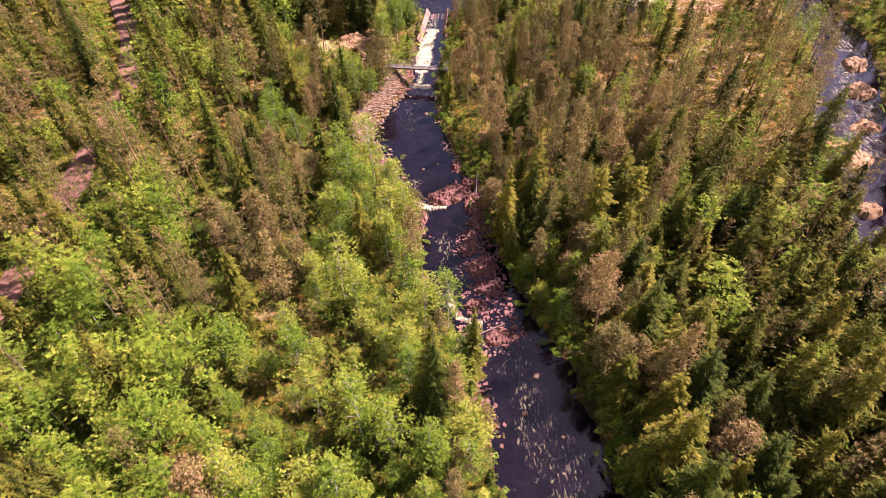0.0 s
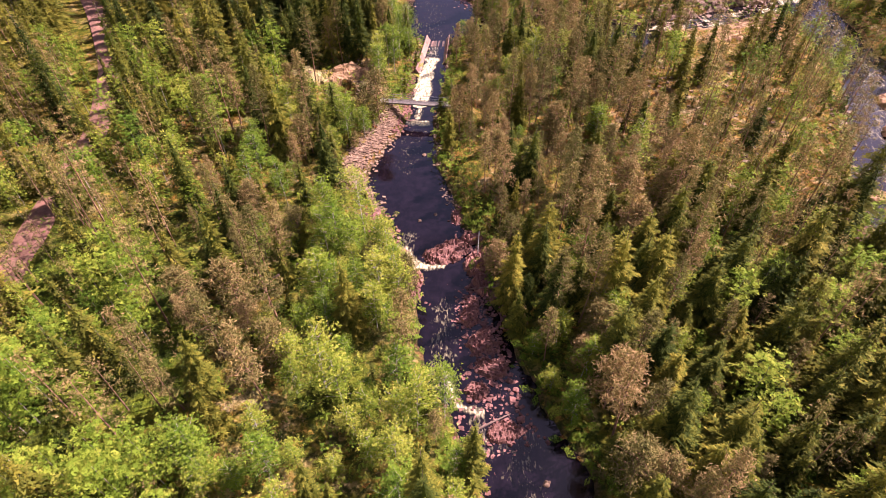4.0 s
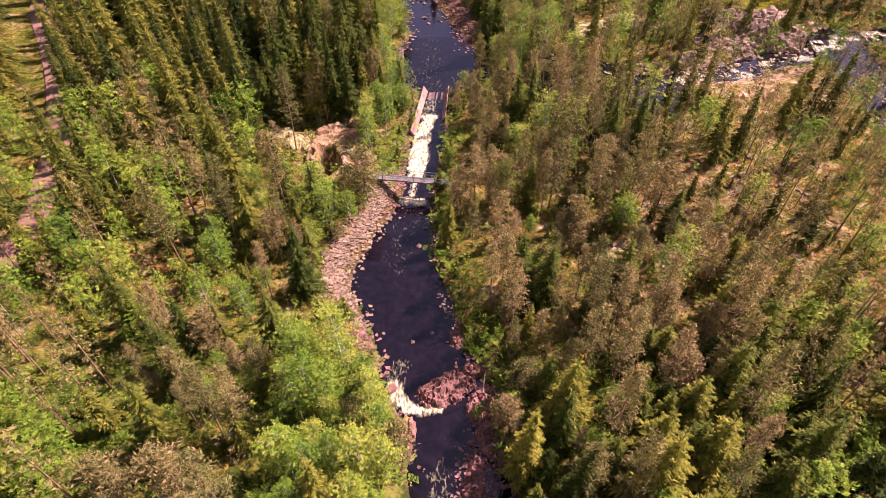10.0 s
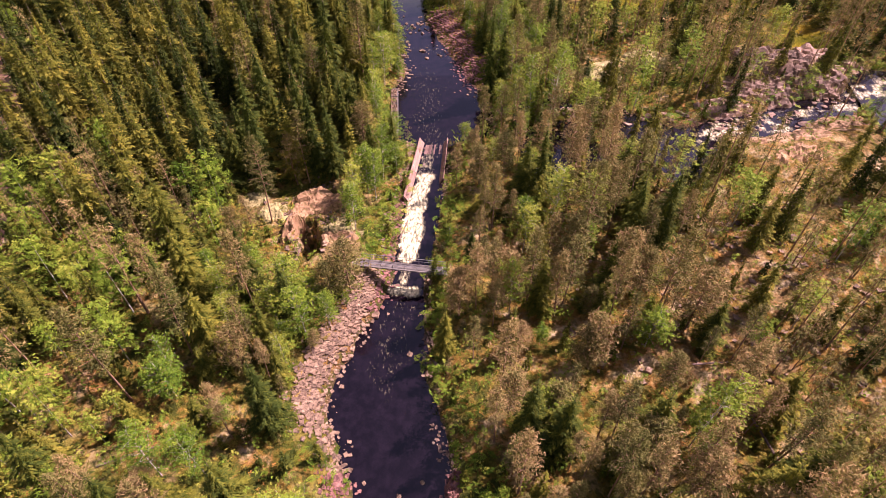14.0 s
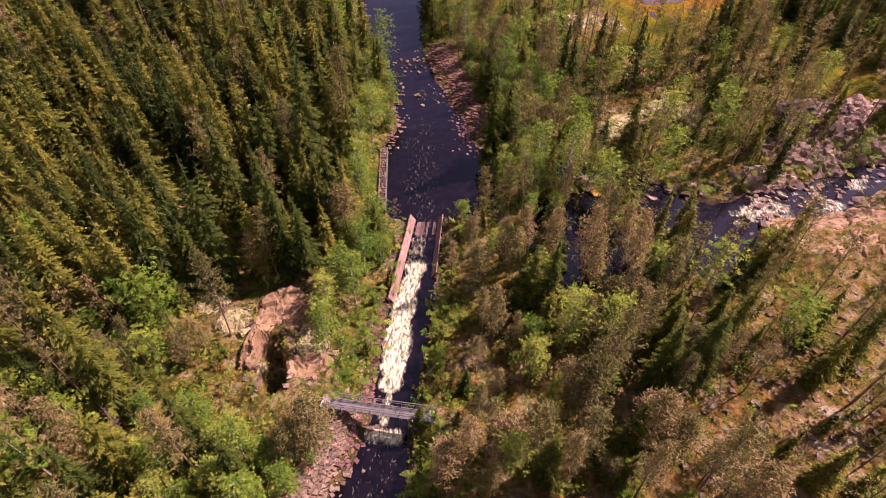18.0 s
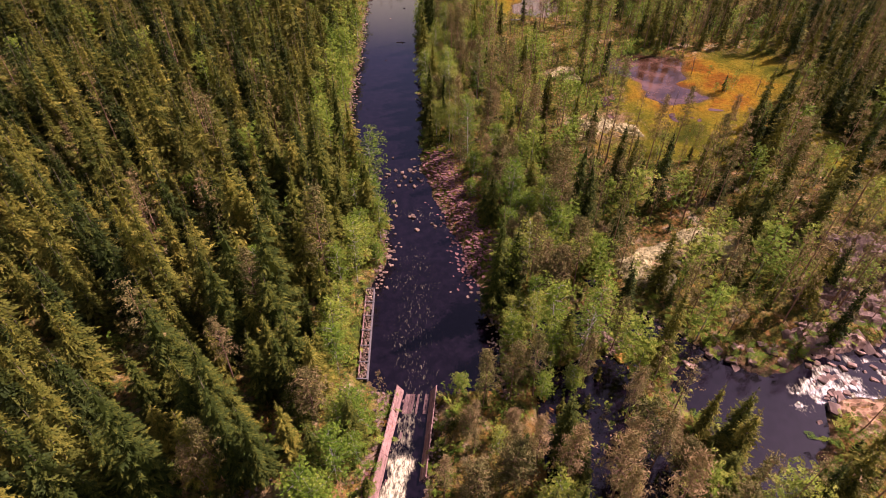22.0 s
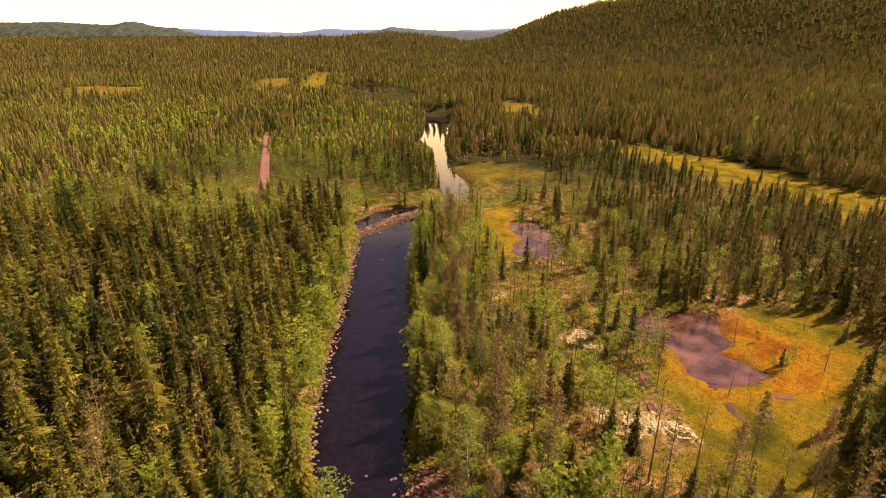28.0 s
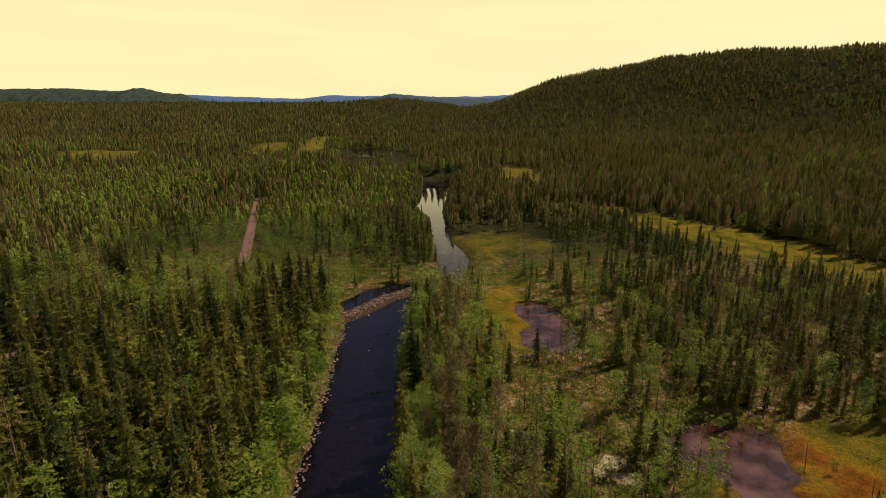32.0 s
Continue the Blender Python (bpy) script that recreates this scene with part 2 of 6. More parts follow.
DARK_ROCK = two_tone("dark_bedrock", (0.090, 0.055, 0.036), (0.25, 0.155, 0.10), 0.4, bump=0.35, dist=0.05, third=(0.38, 0.25, 0.165), per_piece=0.45)
GRAVEL = two_tone("red_gravel", (0.17, 0.080, 0.050), (0.26, 0.135, 0.090), 0.5, bump=0.6, dist=0.04, third=(0.15, 0.09, 0.05))
LANDING = two_tone("pale_landing_boards", (0.36, 0.33, 0.28), (0.5, 0.46, 0.4), 2.0)
WHITE_PAINT = two_tone("white_paint", (0.7, 0.69, 0.65), (0.82, 0.8, 0.76), 2.0, rough=0.5)
RAIL_METAL = two_tone("dull_grey_rail", (0.09, 0.085, 0.08), (0.17, 0.16, 0.15), 2.0, rough=0.5)


# ---- the lie of the land: water levels, banks, hills ----
def lattice(ix, iy, seed):
    v = (ix.astype(np.int64) * 374761393 + iy.astype(np.int64) * 668265263 + seed * 1274126177) & 0xFFFFFFFF
    v = ((v ^ (v >> 13)) * 1274126177) & 0xFFFFFFFF
    return ((v ^ (v >> 16)) & 0xFFFF) / 65535.0


def bumps(x, y, size, seed=0):
    """Smooth random heights from 0 to 1, of that size in metres."""
    x, y = np.asarray(x, float) / size, np.asarray(y, float) / size
    ix, iy = np.floor(x), np.floor(y)
    fx, fy = x - ix, y - iy
    fx, fy = fx * fx * (3 - 2 * fx), fy * fy * (3 - 2 * fy)
    a, b = lattice(ix, iy, seed), lattice(ix + 1, iy, seed)
    c, d = lattice(ix, iy + 1, seed), lattice(ix + 1, iy + 1, seed)
    return (a * (1 - fx) + b * fx) * (1 - fy) + (c * (1 - fx) + d * fx) * fy


def step(a, b, v):
    s = np.clip((np.asarray(v, float) - a) / (b - a), 0, 1)
    return s * s * (3 - 2 * s)


def along(x, y, line):
    """Distance to a line of points, and the place (0 to 1) of the nearest point along it."""
    best, where = np.full(np.shape(x), 1e9), np.zeros(np.shape(x))
    total = sum(math.dist(p, q) for p, q in zip(line, line[1:]))
    done = 0.0
    for (x0, y0), (x1, y1) in zip(line, line[1:]):
        ln = math.dist((x0, y0), (x1, y1))
        s = np.clip(((x - x0) * (x1 - x0) + (y - y0) * (y1 - y0)) / ln ** 2, 0, 1)
        d = np.hypot(x - x0 - s * (x1 - x0), y - y0 - s * (y1 - y0))
        near = d < best
        best, where = np.where(near, d, best), np.where(near, (done + s * ln) / total, where)
        done += ln
    return best, where


HILL = [(60, 2115), (150, 2090), (218, 2073), (378, 1987), (476, 1934), (619, 1826), (712, 1734), (769, 1663), (820, 1590), (849, 1538), (891, 1476), (937, 1395), (1120, 1180), (1300, 950)]
LEVELS = [(-60, -3.2), (45, -1.6), (60, -1.1), (70, -0.9), (74, -0.5), (105, -0.35), (112, -0.3), (146, 0.2), (172, 2.0), (200, 2.6), (330, 3.5), (400, 4.5), (500, 5.5), (920, 9.0), (3000, 24.0), (6000, 40.0)]
LEFT = [(-60, 9), (20, 7.2), (33, 6.0), (41, 3.6), (47, 0.8), (53, -0.8), (60, -2.2), (65, -2.2), (70.5, -4.6), (76, -6.0), (82, -8.6), (88, -10.9), (94, -10.0), (100, -7.2), (106, -4.6), (110, -3.8), (113, -4.1), (125, -3.2), (145.2, -0.7), (145.9, -3.4), (148, -5.5), (155, -5.9), (164, -6.3), (167, -5.8), (175, -4.5), (187, -7.5), (196, -11), (204, -15.5), (221, -18.6), (250, -20.6), (287, -23.6), (321, -25.8), (330, -28.5), (338, -31), (352, -24), (358, -14), (364, -2), (380, 3.2), (412, -0.8), (430, -1.2), (470, -6.5), (515, -15.2), (545, -16.2), (660, -17.5)]
RIGHT = [(-60, 22), (20, 18.6), (27, 17.8), (33, 16.5), (38, 15.9), (42, 13.8), (47, 11.8), (53, 10.0), (58, 8.6), (62, 6.8), (68, 6.6), (73, 6.5), (76, 3.8), (81, 2.9), (87, 1.4), (92, 0.5), (100, -0.3), (106, 0.0), (112, 0.4), (126, 2.3), (145.2, 3.8), (145.9, 13.5), (156, 13.0), (162, 11.1), (172, 8.7), (180, 5.9), (192, 2.2), (202, -1.3), (222, -1.2), (247, -3.4), (262, -4.5), (293, -7.2), (337, -7.4), (345, -4), (356, 3), (366, 11), (380, 14), (398, 14), (407, 12), (429, 5.5), (470, 3.2), (505, 0.8), (531, 1.5), (561, 3.2), (620, 4.0), (660, 5.0)]
STREAM = [(150, 178), (118, 168), (100, 164), (88, 156), (80, 154), (70, 149), (60, 148), (53, 144)]
STREAM_POOL = [(43, 146), (50, 141), (46, 137)]
STREAM_SOUTH = [(100, 164), (97, 148), (94, 120), (84, 98), (74, 78), (69, 62), (62, 30), (60, -40)]
SIDE_CHANNEL = [(44, 149), (36, 157), (28, 157.5), (22, 156)]
OUTLET = [(47, 137), (46.6, 134.5), (46.2, 132)]
POND = [(56, 250), (60, 255), (66, 254), (62, 245), (61, 239), (64, 234)]
FAR_POND = [(-98, 895), (-120, 950), (-140, 1030)]
BOG_POND = [(34, 326), (38, 315), (36, 302)]
ROAD = [(-57, -60), (-57, 60), (-61, 100), (-70, 126), (-84, 152), (-104, 184), (-113, 230), (-106, 290), (-86, 345), (-78, 371), (-95, 425), (-117, 495), (-128, 530)]
BOG = [(56, 213), (66, 232), (78, 238), (88, 246)]
MEADOW = [(180, 335), (165, 380), (149, 420), (128, 456), (110, 483), (88, 508)]
BOG_ARM = [(80, 226), (90, 206), (91, 182)]
FAR_CLEARINGS = (([(-226, 825), (-249, 961)], 26), ([(-180, 867), (-233, 1165)], 20), ([(-412, 784), (-432, 904)], 45), ([(66, 590), (76, 705)], 20))
CLEARING = [(14, 392), (22, 425), (44, 412)]


def level(y):
    return np.interp(y, [a for a, b in LEVELS], [b for a, b in LEVELS])


def river_gap(x, y):
    """Metres from the river's edge: below zero in the water."""
    lx = np.interp(y, [a for a, b in LEFT], [b for a, b in LEFT])
    rx = np.interp(y, [a for a, b in RIGHT], [b for a, b in RIGHT])
    wob = (bumps(x, y, 3.0, 5) - 0.5) * 1.6 * (1 - step(104, 110, y) * (1 - step(146, 151, y)))
    d = np.maximum(lx - x, x - rx) + wob
    return np.where(y > 660, 60.0, d)


def bodies(x, y):
    """Each stretch of water beside the river: metres from its edge, and its level."""
    wob = (bumps(x, y, 4.0, 9) - 0.5) * 2.4
    out = []
    for line, half, lift in ((STREAM, 3.4, 1.3), (STREAM_POOL, 5.6, 0.6), (STREAM_SOUTH, 5.5, 0.9), (SIDE_CHANNEL, 1.6, 0.5), (OUTLET, 1.5, 0.0), (POND, 5.4, 2.9), (BOG_POND, 6.5, 2.3), (FAR_POND, 17.0, 0.3)):
        d, s = along(x, y, line)
        base = level(y) + lift
        if line is STREAM:
            base = 2.69 + 2.27 * (1 - s) ** 1.2
        elif line is STREAM_POOL:
            base = np.full(np.shape(x), 2.75)
        elif line is STREAM_SOUTH:
            base = np.interp(s, [0, 0.1, 0.3, 0.6, 1.0], [4.5, 3.2, 2.4, 1.2, -1.2])
        elif line is OUTLET:
            base = np.interp(s, [0, 0.5, 1.0], [2.7, 2.6, 2.4])
        elif line is SIDE_CHANNEL:
            base = np.full(np.shape(x), 2.72)
        elif line is POND:
            base = np.full(np.shape(x), 5.55)
        elif line is BOG_POND:
            base = np.full(np.shape(x), 5.6)
        elif line is FAR_POND:
            base = np.full(np.shape(x), 9.2)
        out.append((d - half + wob * (0.35 if half < 3 else 1.7 if line in (POND, BOG_POND) else 0.8), base))
    return out


def ridge(x, y, line, heights, near, ends):
    d, s = along(x, y, line)
    return np.interp(s, np.linspace(0, 1, len(heights)), heights) * np.exp(-(d / near) ** 2 / 1.4)


def bog_mask(x, y):
    a, _ = along(x, y, BOG)
    b, _ = along(x, y, MEADOW)
    c, _ = along(x, y, [(28, 300), (26, 330), (27, 345)])
    w = (bumps(x, y, 9, 3) - 0.5) * 10
    g = np.maximum(1 - step(12, 19, a + w), 1 - step(14, 30, b + 1.6 * w))
    g = np.maximum(g, 1 - step(4, 9, along(x, y, BOG_ARM)[0] + w))
    g = np.maximum(g, 0.7 * (1 - step(8, 18, along(x, y, CLEARING)[0] + 1.3 * w)))
    rd, _ = along(x, y, ROAD)
    rxx = np.interp(y, [p[1] for p in ROAD], [p[0] for p in ROAD])
    g = np.maximum(g, 0.25 * (1 - step(5, 9, rd)) * (x < rxx + 1))
    g = np.maximum(g, 1 - step(5, 10, c + w))
    for line, half in FAR_CLEARINGS:
        g = np.maximum(g, 0.8 * (1 - step(half * 0.6, half * 1.3, along(x, y, line)[0] + w)))
    return g


def rock_mask(x, y):
    """Bare or lichen-covered rock."""
    spots = [((-20, 121), 4.5), ((-14, 127), 3.5), ((41, 216), 9), ((23, 257), 3), ((36, 246), 4), ((42, 172), 6), ((56, 173), 6), ((73, 172), 6), ((84, 172), 6), ((68, 140), 10), ((80, 138), 9), ((43, 95), 4.5), ((34, 95), 3.5), ((42, 102), 4), ((62, 124), 6), ((34, 121), 4), ((53, 101), 4.5), ((60, 96), 4), ((-13, 115), 4.5), ((-26, 124), 3), ((28, 110), 3.5), ((48, 112), 4), ((86, 97), 4), ((79, 84), 3), ((72, 74), 3)]
    g = np.zeros(np.shape(x))
    w = (bumps(x, y, 3.5, 8) - 0.5) * 5
    for (cx, cy), r in spots:
        g = np.maximum(g, 1 - step(r * 0.7, r * 1.15, np.hypot(x - cx, y - cy) + w))
    return g


def height(x, y):
    x, y = np.asarray(x, float), np.asarray(y, float)
    w = level(y)
    rg = river_gap(x, y)
    side = np.where(x < 0, 1.0, 0.7)
    base = w + 1.7 + 3.2 * side * step(4, 70, rg) + 0.004 * np.clip(np.abs(x) - 80, 0, 900)
    base = base + (bumps(x, y, 14, 1) - 0.5) * 2.2 * step(1, 14, rg) + (bumps(x, y, 4.5, 2) - 0.5) * 0.8 * step(0.5, 6, rg) + (bumps(x, y, 1.6, 4) - 0.5) * 0.3
    base = base + (bumps(x, y, 160, 11) - 0.5) * (16 * step(300, 800, y) - 8 * step(1300, 1600, y))
    # the valley floor climbs towards the far ridge; the long wooded hill stands on the other side
    base = base + 72 * step(1000, 2500, y) * (1 - step(-260, 120, x))
    base = base + ridge(x, y, HILL, [50, 65, 85, 116, 147, 160, 167, 179, 192, 192, 195, 201, 194, 188, 187, 183, 182, 180, 179, 176, 172, 168, 165], 260, 0)
    reach, _ = along(x, y, [(-60, 740)] + FAR_POND)
    k = step(20, 110, reach)
    base = base * k + 10.0 * (1 - k)
    bog = bog_mask(x, y) * (y < 420)
    base = base * (1 - bog) + (level(y) + 3.2 + (bumps(x, y, 1.9, 6) - 0.5) * 0.45) * bog
    rm = rock_mask(x, y)
    base = base + rm * ((bumps(x, y, 3.2, 7) - 0.35) * 1.6)
    # a rock cutting by the bridge, with a drop into a dark hollow
    hd, hs = along(x, y, [(-19.0, 119.2), (-16.9, 112.6)])
    base = base + 0.8 * (1 - step(2.0, 5.0, hd)) - 6.5 * (1 - step(0.9, 1.9, hd))
    floor_ = np.full(np.shape(x), 1e9)
    for d, s in bodies(x, y):
        inside = s - 0.15 - 0.55 * step(0, 1.6, -d)
        bank = s - 0.15 + 0.75 * step(0, 3.0, d)
        near = np.where(d < 0, inside, bank)
        k = step(0.5, 9.0, d)
        base = near * (1 - k) + base * k
        floor_ = np.where(d < 0, np.minimum(floor_, inside), floor_)
    inside = w - 0.15 - 0.75 * step(0, 3.0, -rg)
    bank = w - 0.15 + 1.25 * step(-0.2, 4.0, rg)
    near = np.where(rg < 0, inside, bank)
    k = step(0.4, 7.0, rg)
    base = near * (1 - k) + base * k
    floor_ = np.where(rg < 0, np.minimum(floor_, inside), floor_)
    base = np.minimum(base, floor_)
    # rocky abutments that carry the footbridge
    for cx, cy in ((-11.6, 110.2), (5.1, 107.8)):
        k = (1 - step(1.6, 5.5, np.hypot(x - cx, y - cy))) * step(0.2, 1.2, rg)
        base = np.maximum(base, base * (1 - k) + 2.95 * k)
    # a gravel bar on the inner bend and a stone spit across the river
    rx = np.interp(y, [a for a, b in RIGHT], [b for a, b in RIGHT])
    d, s = along(x, y, [(-27, 325), (-15.5, 343), (-4, 354), (3, 361)])
    base = np.maximum(base, level(y) + 0.55 - 0.3 * np.maximum(0, d - 2.2))
    road, _ = along(x, y, ROAD)
    k = step(3, 9, road)
    return base * k + (np.maximum(base, level(y) + 2.2) * 0.3 + (level(y) + 4.2) * 0.7) * (1 - k)


def spaced(lo, hi, fine0, fine1, first, growth):
    mid = list(np.arange(fine0, fine1 + 1e-6, first))
    up, s, v = [], first, fine1
    while v < hi:
        s *= growth
        v += s
        up.append(min(v, hi))
    down, s, v = [], first, fine0
    while v > lo:
        s *= growth
        v -= s
        down.append(max(v, lo))
    return np.array(down[::-1] + mid + up)


def mesh_from(name, v, f, mats, smooth=False, corners=3, tint=None, extra=None):
    """A mesh from arrays of vertices and equal-sided faces."""
    me = bpy.data.meshes.new(name)
    v, f = np.ascontiguousarray(v, np.float32), np.ascontiguousarray(f, np.int32)
    me.vertices.add(len(v))
    me.vertices.foreach_set("co", v.ravel())
    me.loops.add(f.size)
    me.loops.foreach_set("vertex_index", f.ravel())
    me.polygons.add(len(f))
    me.polygons.foreach_set("loop_start", np.arange(0, f.size, corners, dtype=np.int32))
    me.update(calc_edges=True)
    me.polygons.foreach_set("use_smooth", np.full(len(f), bool(smooth)))
    for key, values in [("tint", tint)] + list((extra or {}).items()):
        if values is not None:
            at = me.attributes.new(key, "FLOAT", "POINT")
            at.data.foreach_set("value", np.ascontiguousarray(values, np.float32))
    for m in mats if isinstance(mats, (list, tuple)) else [mats]:
        me.materials.append(m)
    return me


def grid_faces(nx, ny):
    i, j = np.meshgrid(np.arange(nx - 1), np.arange(ny - 1))
    a = (j * nx + i).ravel()
    return np.stack([a, a + 1, a + nx + 1, a + nx], 1)


def ground_material():
    m, n, l, b = material("forest_floor", 1.0, 0.0)
    big = noise_node(n, l, 0.07, 5.0)
    mid = noise_node(n, l, 0.32, 6.0)
    fine = noise_node(n, l, 2.6, 5.0)
    grit = noise_node(n, l, 11.0, 4.0)
    moss = ramp_node(n, l, mid.outputs["Fac"], [(0.28, (0.035, 0.060, 0.010)), (0.42, (0.11, 0.155, 0.016)), (0.55, (0.22, 0.23, 0.025)), (0.68, (0.34, 0.19, 0.035))])
    dry = ramp_node(n, l, mid.outputs["Fac"], [(0.30, (0.045, 0.055, 0.012)), (0.41, (0.17, 0.135, 0.024)), (0.49, (0.40, 0.19, 0.050)), (0.56, (0.52, 0.32, 0.13)), (0.66, (0.68, 0.54, 0.31))])
    c = mix_node(n, l, ramp_node(n, l, big.outputs["Fac"], [(0.42, (0, 0, 0)), (0.62, (1, 1, 1))]).outputs["Color"], moss.outputs["Color"], dry.outputs["Color"])
    def mask(key):
        a = n.new("ShaderNodeAttribute")
        a.attribute_name = key
        return a.outputs["Fac"]
    c = mix_node(n, l, mask("dry"), c, dry.outputs["Color"])
    lush = ramp_node(n, l, mid.outputs["Fac"], [(0.30, (0.030, 0.060, 0.008)), (0.44, (0.085, 0.150, 0.012)), (0.58, (0.17, 0.22, 0.018)), (0.72, (0.30, 0.24, 0.03))])
    c = mix_node(n, l, mask("lush"), c, lush.outputs["Color"])
    bogn = noise_node(n, l, 0.11, 6.0, None, 0.55)
    sedge = ramp_node(n, l, bogn.outputs["Fac"], [(0.30, (0.070, 0.080, 0.009)), (0.42, (0.155, 0.148, 0.012)), (0.52, (0.27, 0.215, 0.016)), (0.66, (0.39, 0.25, 0.020))])
    rusty = ramp_node(n, l, bogn.outputs["Fac"], [(0.30, (0.16, 0.13, 0.012)), (0.42, (0.33, 0.21, 0.015)), (0.52, (0.43, 0.23, 0.016)), (0.60, (0.36, 0.13, 0.014)), (0.70, (0.20, 0.065, 0.012))])
    bogc = mix_node(n, l, mask("rusty"), sedge.outputs["Color"], rusty.outputs["Color"])
    c = mix_node(n, l, mask("bog"), c, bogc)
    rockc = ramp_node(n, l, mid.outputs["Fac"], [(0.30, (0.09, 0.075, 0.022)), (0.42, (0.28, 0.17, 0.068)), (0.55, (0.46, 0.30, 0.13)), (0.7, (0.60, 0.46, 0.22))])
    rk = n.new("ShaderNodeMath")
    rk.operation = "MULTIPLY"
    l.new(mask("rock"), rk.inputs[0])
    l.new(ramp_node(n, l, noise_node(n, l, 0.6, 5.0).outputs["Fac"], [(0.40, (0, 0, 0)), (0.55, (1, 1, 1))]).outputs["Color"], rk.inputs[1])
    c = mix_node(n, l, rk.outputs[0], c, rockc.outputs["Color"])
    bedc = ramp_node(n, l, fine.outputs["Fac"], [(0.35, (0.05, 0.03, 0.02)), (0.65, (0.20, 0.11, 0.075))])
    c = mix_node(n, l, mask("bed"), c, bedc.outputs["Color"])
    # floor of the far woods, darkened in colour for the shade under trees
    wood_shadec = ramp_node(n, l, noise_node(n, l, 0.05, 7.0, None, 0.75).outputs["Fac"], [(0.40, (0.020, 0.020, 0.010)), (0.60, (0.075, 0.060, 0.026))])
    c = mix_node(n, l, mask("wood"), c, wood_shadec.outputs["Color"])
    # distance haze put into the base colour, bluer from 2150 m on
    c = mix_node(n, l, mask("far_haze"), c, (0.022, 0.040, 0.034))
    c = mix_node(n, l, 0.55, c, ramp_node(n, l, fine.outputs["Fac"], [(0.3, (0.35, 0.35, 0.35)), (0.7, (1, 1, 1))]).outputs["Color"], "MULTIPLY")
    tuftn = noise_node(n, l, 1.1, 5.0, None, 0.7)
    calm = n.new("ShaderNodeMapRange")
    calm.inputs["To Min"].default_value, calm.inputs["To Max"].default_value = 1.0, 0.45
    open_ground = n.new("ShaderNodeMath")
    open_ground.operation = "MAXIMUM"
    l.new(mask("bog"), open_ground.inputs[0])
    l.new(mask("dry"), open_ground.inputs[1])
    l.new(open_ground.outputs[0], calm.inputs["Value"])
    dark = mix_node(n, l, 1.0, ramp_node(n, l, tuftn.outputs["Fac"], [(0.47, (0, 0, 0)), (0.57, (0.85, 0.85, 0.85))]).outputs["Color"], calm.outputs["Result"], "MULTIPLY")
    c = mix_node(n, l, dark, c, (0.045, 0.065, 0.014))
    c = mix_node(n, l, 0.5, c, ramp_node(n, l, grit.outputs["Fac"], [(0.3, (0.3, 0.3, 0.3)), (0.7, (1, 1, 1))]).outputs["Color"], "MULTIPLY")
    l.new(c, b.inputs["Base Color"])
    add = n.new("ShaderNodeMath")
    add.operation = "ADD"
    l.new(fine.outputs["Fac"], add.inputs[0])
    l.new(grit.outputs["Fac"], add.inputs[1])
    bump_node(n, l, b, add.outputs[0], 0.9, 0.25)
    return m


GROUND = ground_material()
gx = spaced(-4200, 4200, -32, 34, 1.0, 1.035)
gy = spaced(-300, 5000, 8, 345, 1.0, 1.05)
X, Y = np.meshgrid(gx, gy)
Z = height(X, Y)
RG = river_gap(X, Y)
near_water = np.minimum(RG, np.min([d for d, s in bodies(X, Y)], axis=0))
open_right = step(70, 90, Y) * (1 - step(140, 165, Y)) * step(5, 14, X) * (1 - step(80, 110, X))
open_left = step(40, 60, Y) * (1 - step(125, 140, Y)) * (1 - step(-14, -6, X)) * step(-42, -30, X) * 0.25
lush_left = (1 - step(66, 84, Y)) * (1 - 0.35 * step(-6, 6, X)) * (0.35 + 0.65 * step(0.3, 0.6, bumps(X, Y, 12, 77)))
rust = np.maximum(1 - step(7, 19, along(X, Y, POND + [(80, 232)])[0] + (bumps(X, Y, 6, 78) - 0.5) * 12), 0.8 * (1 - step(7, 13, along(X, Y, BOG_POND)[0])))
ground = new("ground", mesh_from("ground", np.stack([X, Y, Z], -1).reshape(-1, 3), grid_faces(len(gx), len(gy)), GROUND, True, 4,
             extra={"bog": bog_mask(X, Y).ravel(), "rock": rock_mask(X, Y).ravel(), "bed": (1 - step(0.2, 2.2, near_water)).ravel(), "wood": (step(345, 420, Y) * (1 - bog_mask(X, Y))).ravel(), "dry": (np.maximum(open_right, open_left) * 0.7).ravel(), "lush": (lush_left * 0.85).ravel(), "rusty": rust.ravel(), "far_haze": (step(2150, 2500, Y) * 0.8).ravel()}))
tagged(ground, "forest floor of moss, heather and rock", "ground", kind="structure")


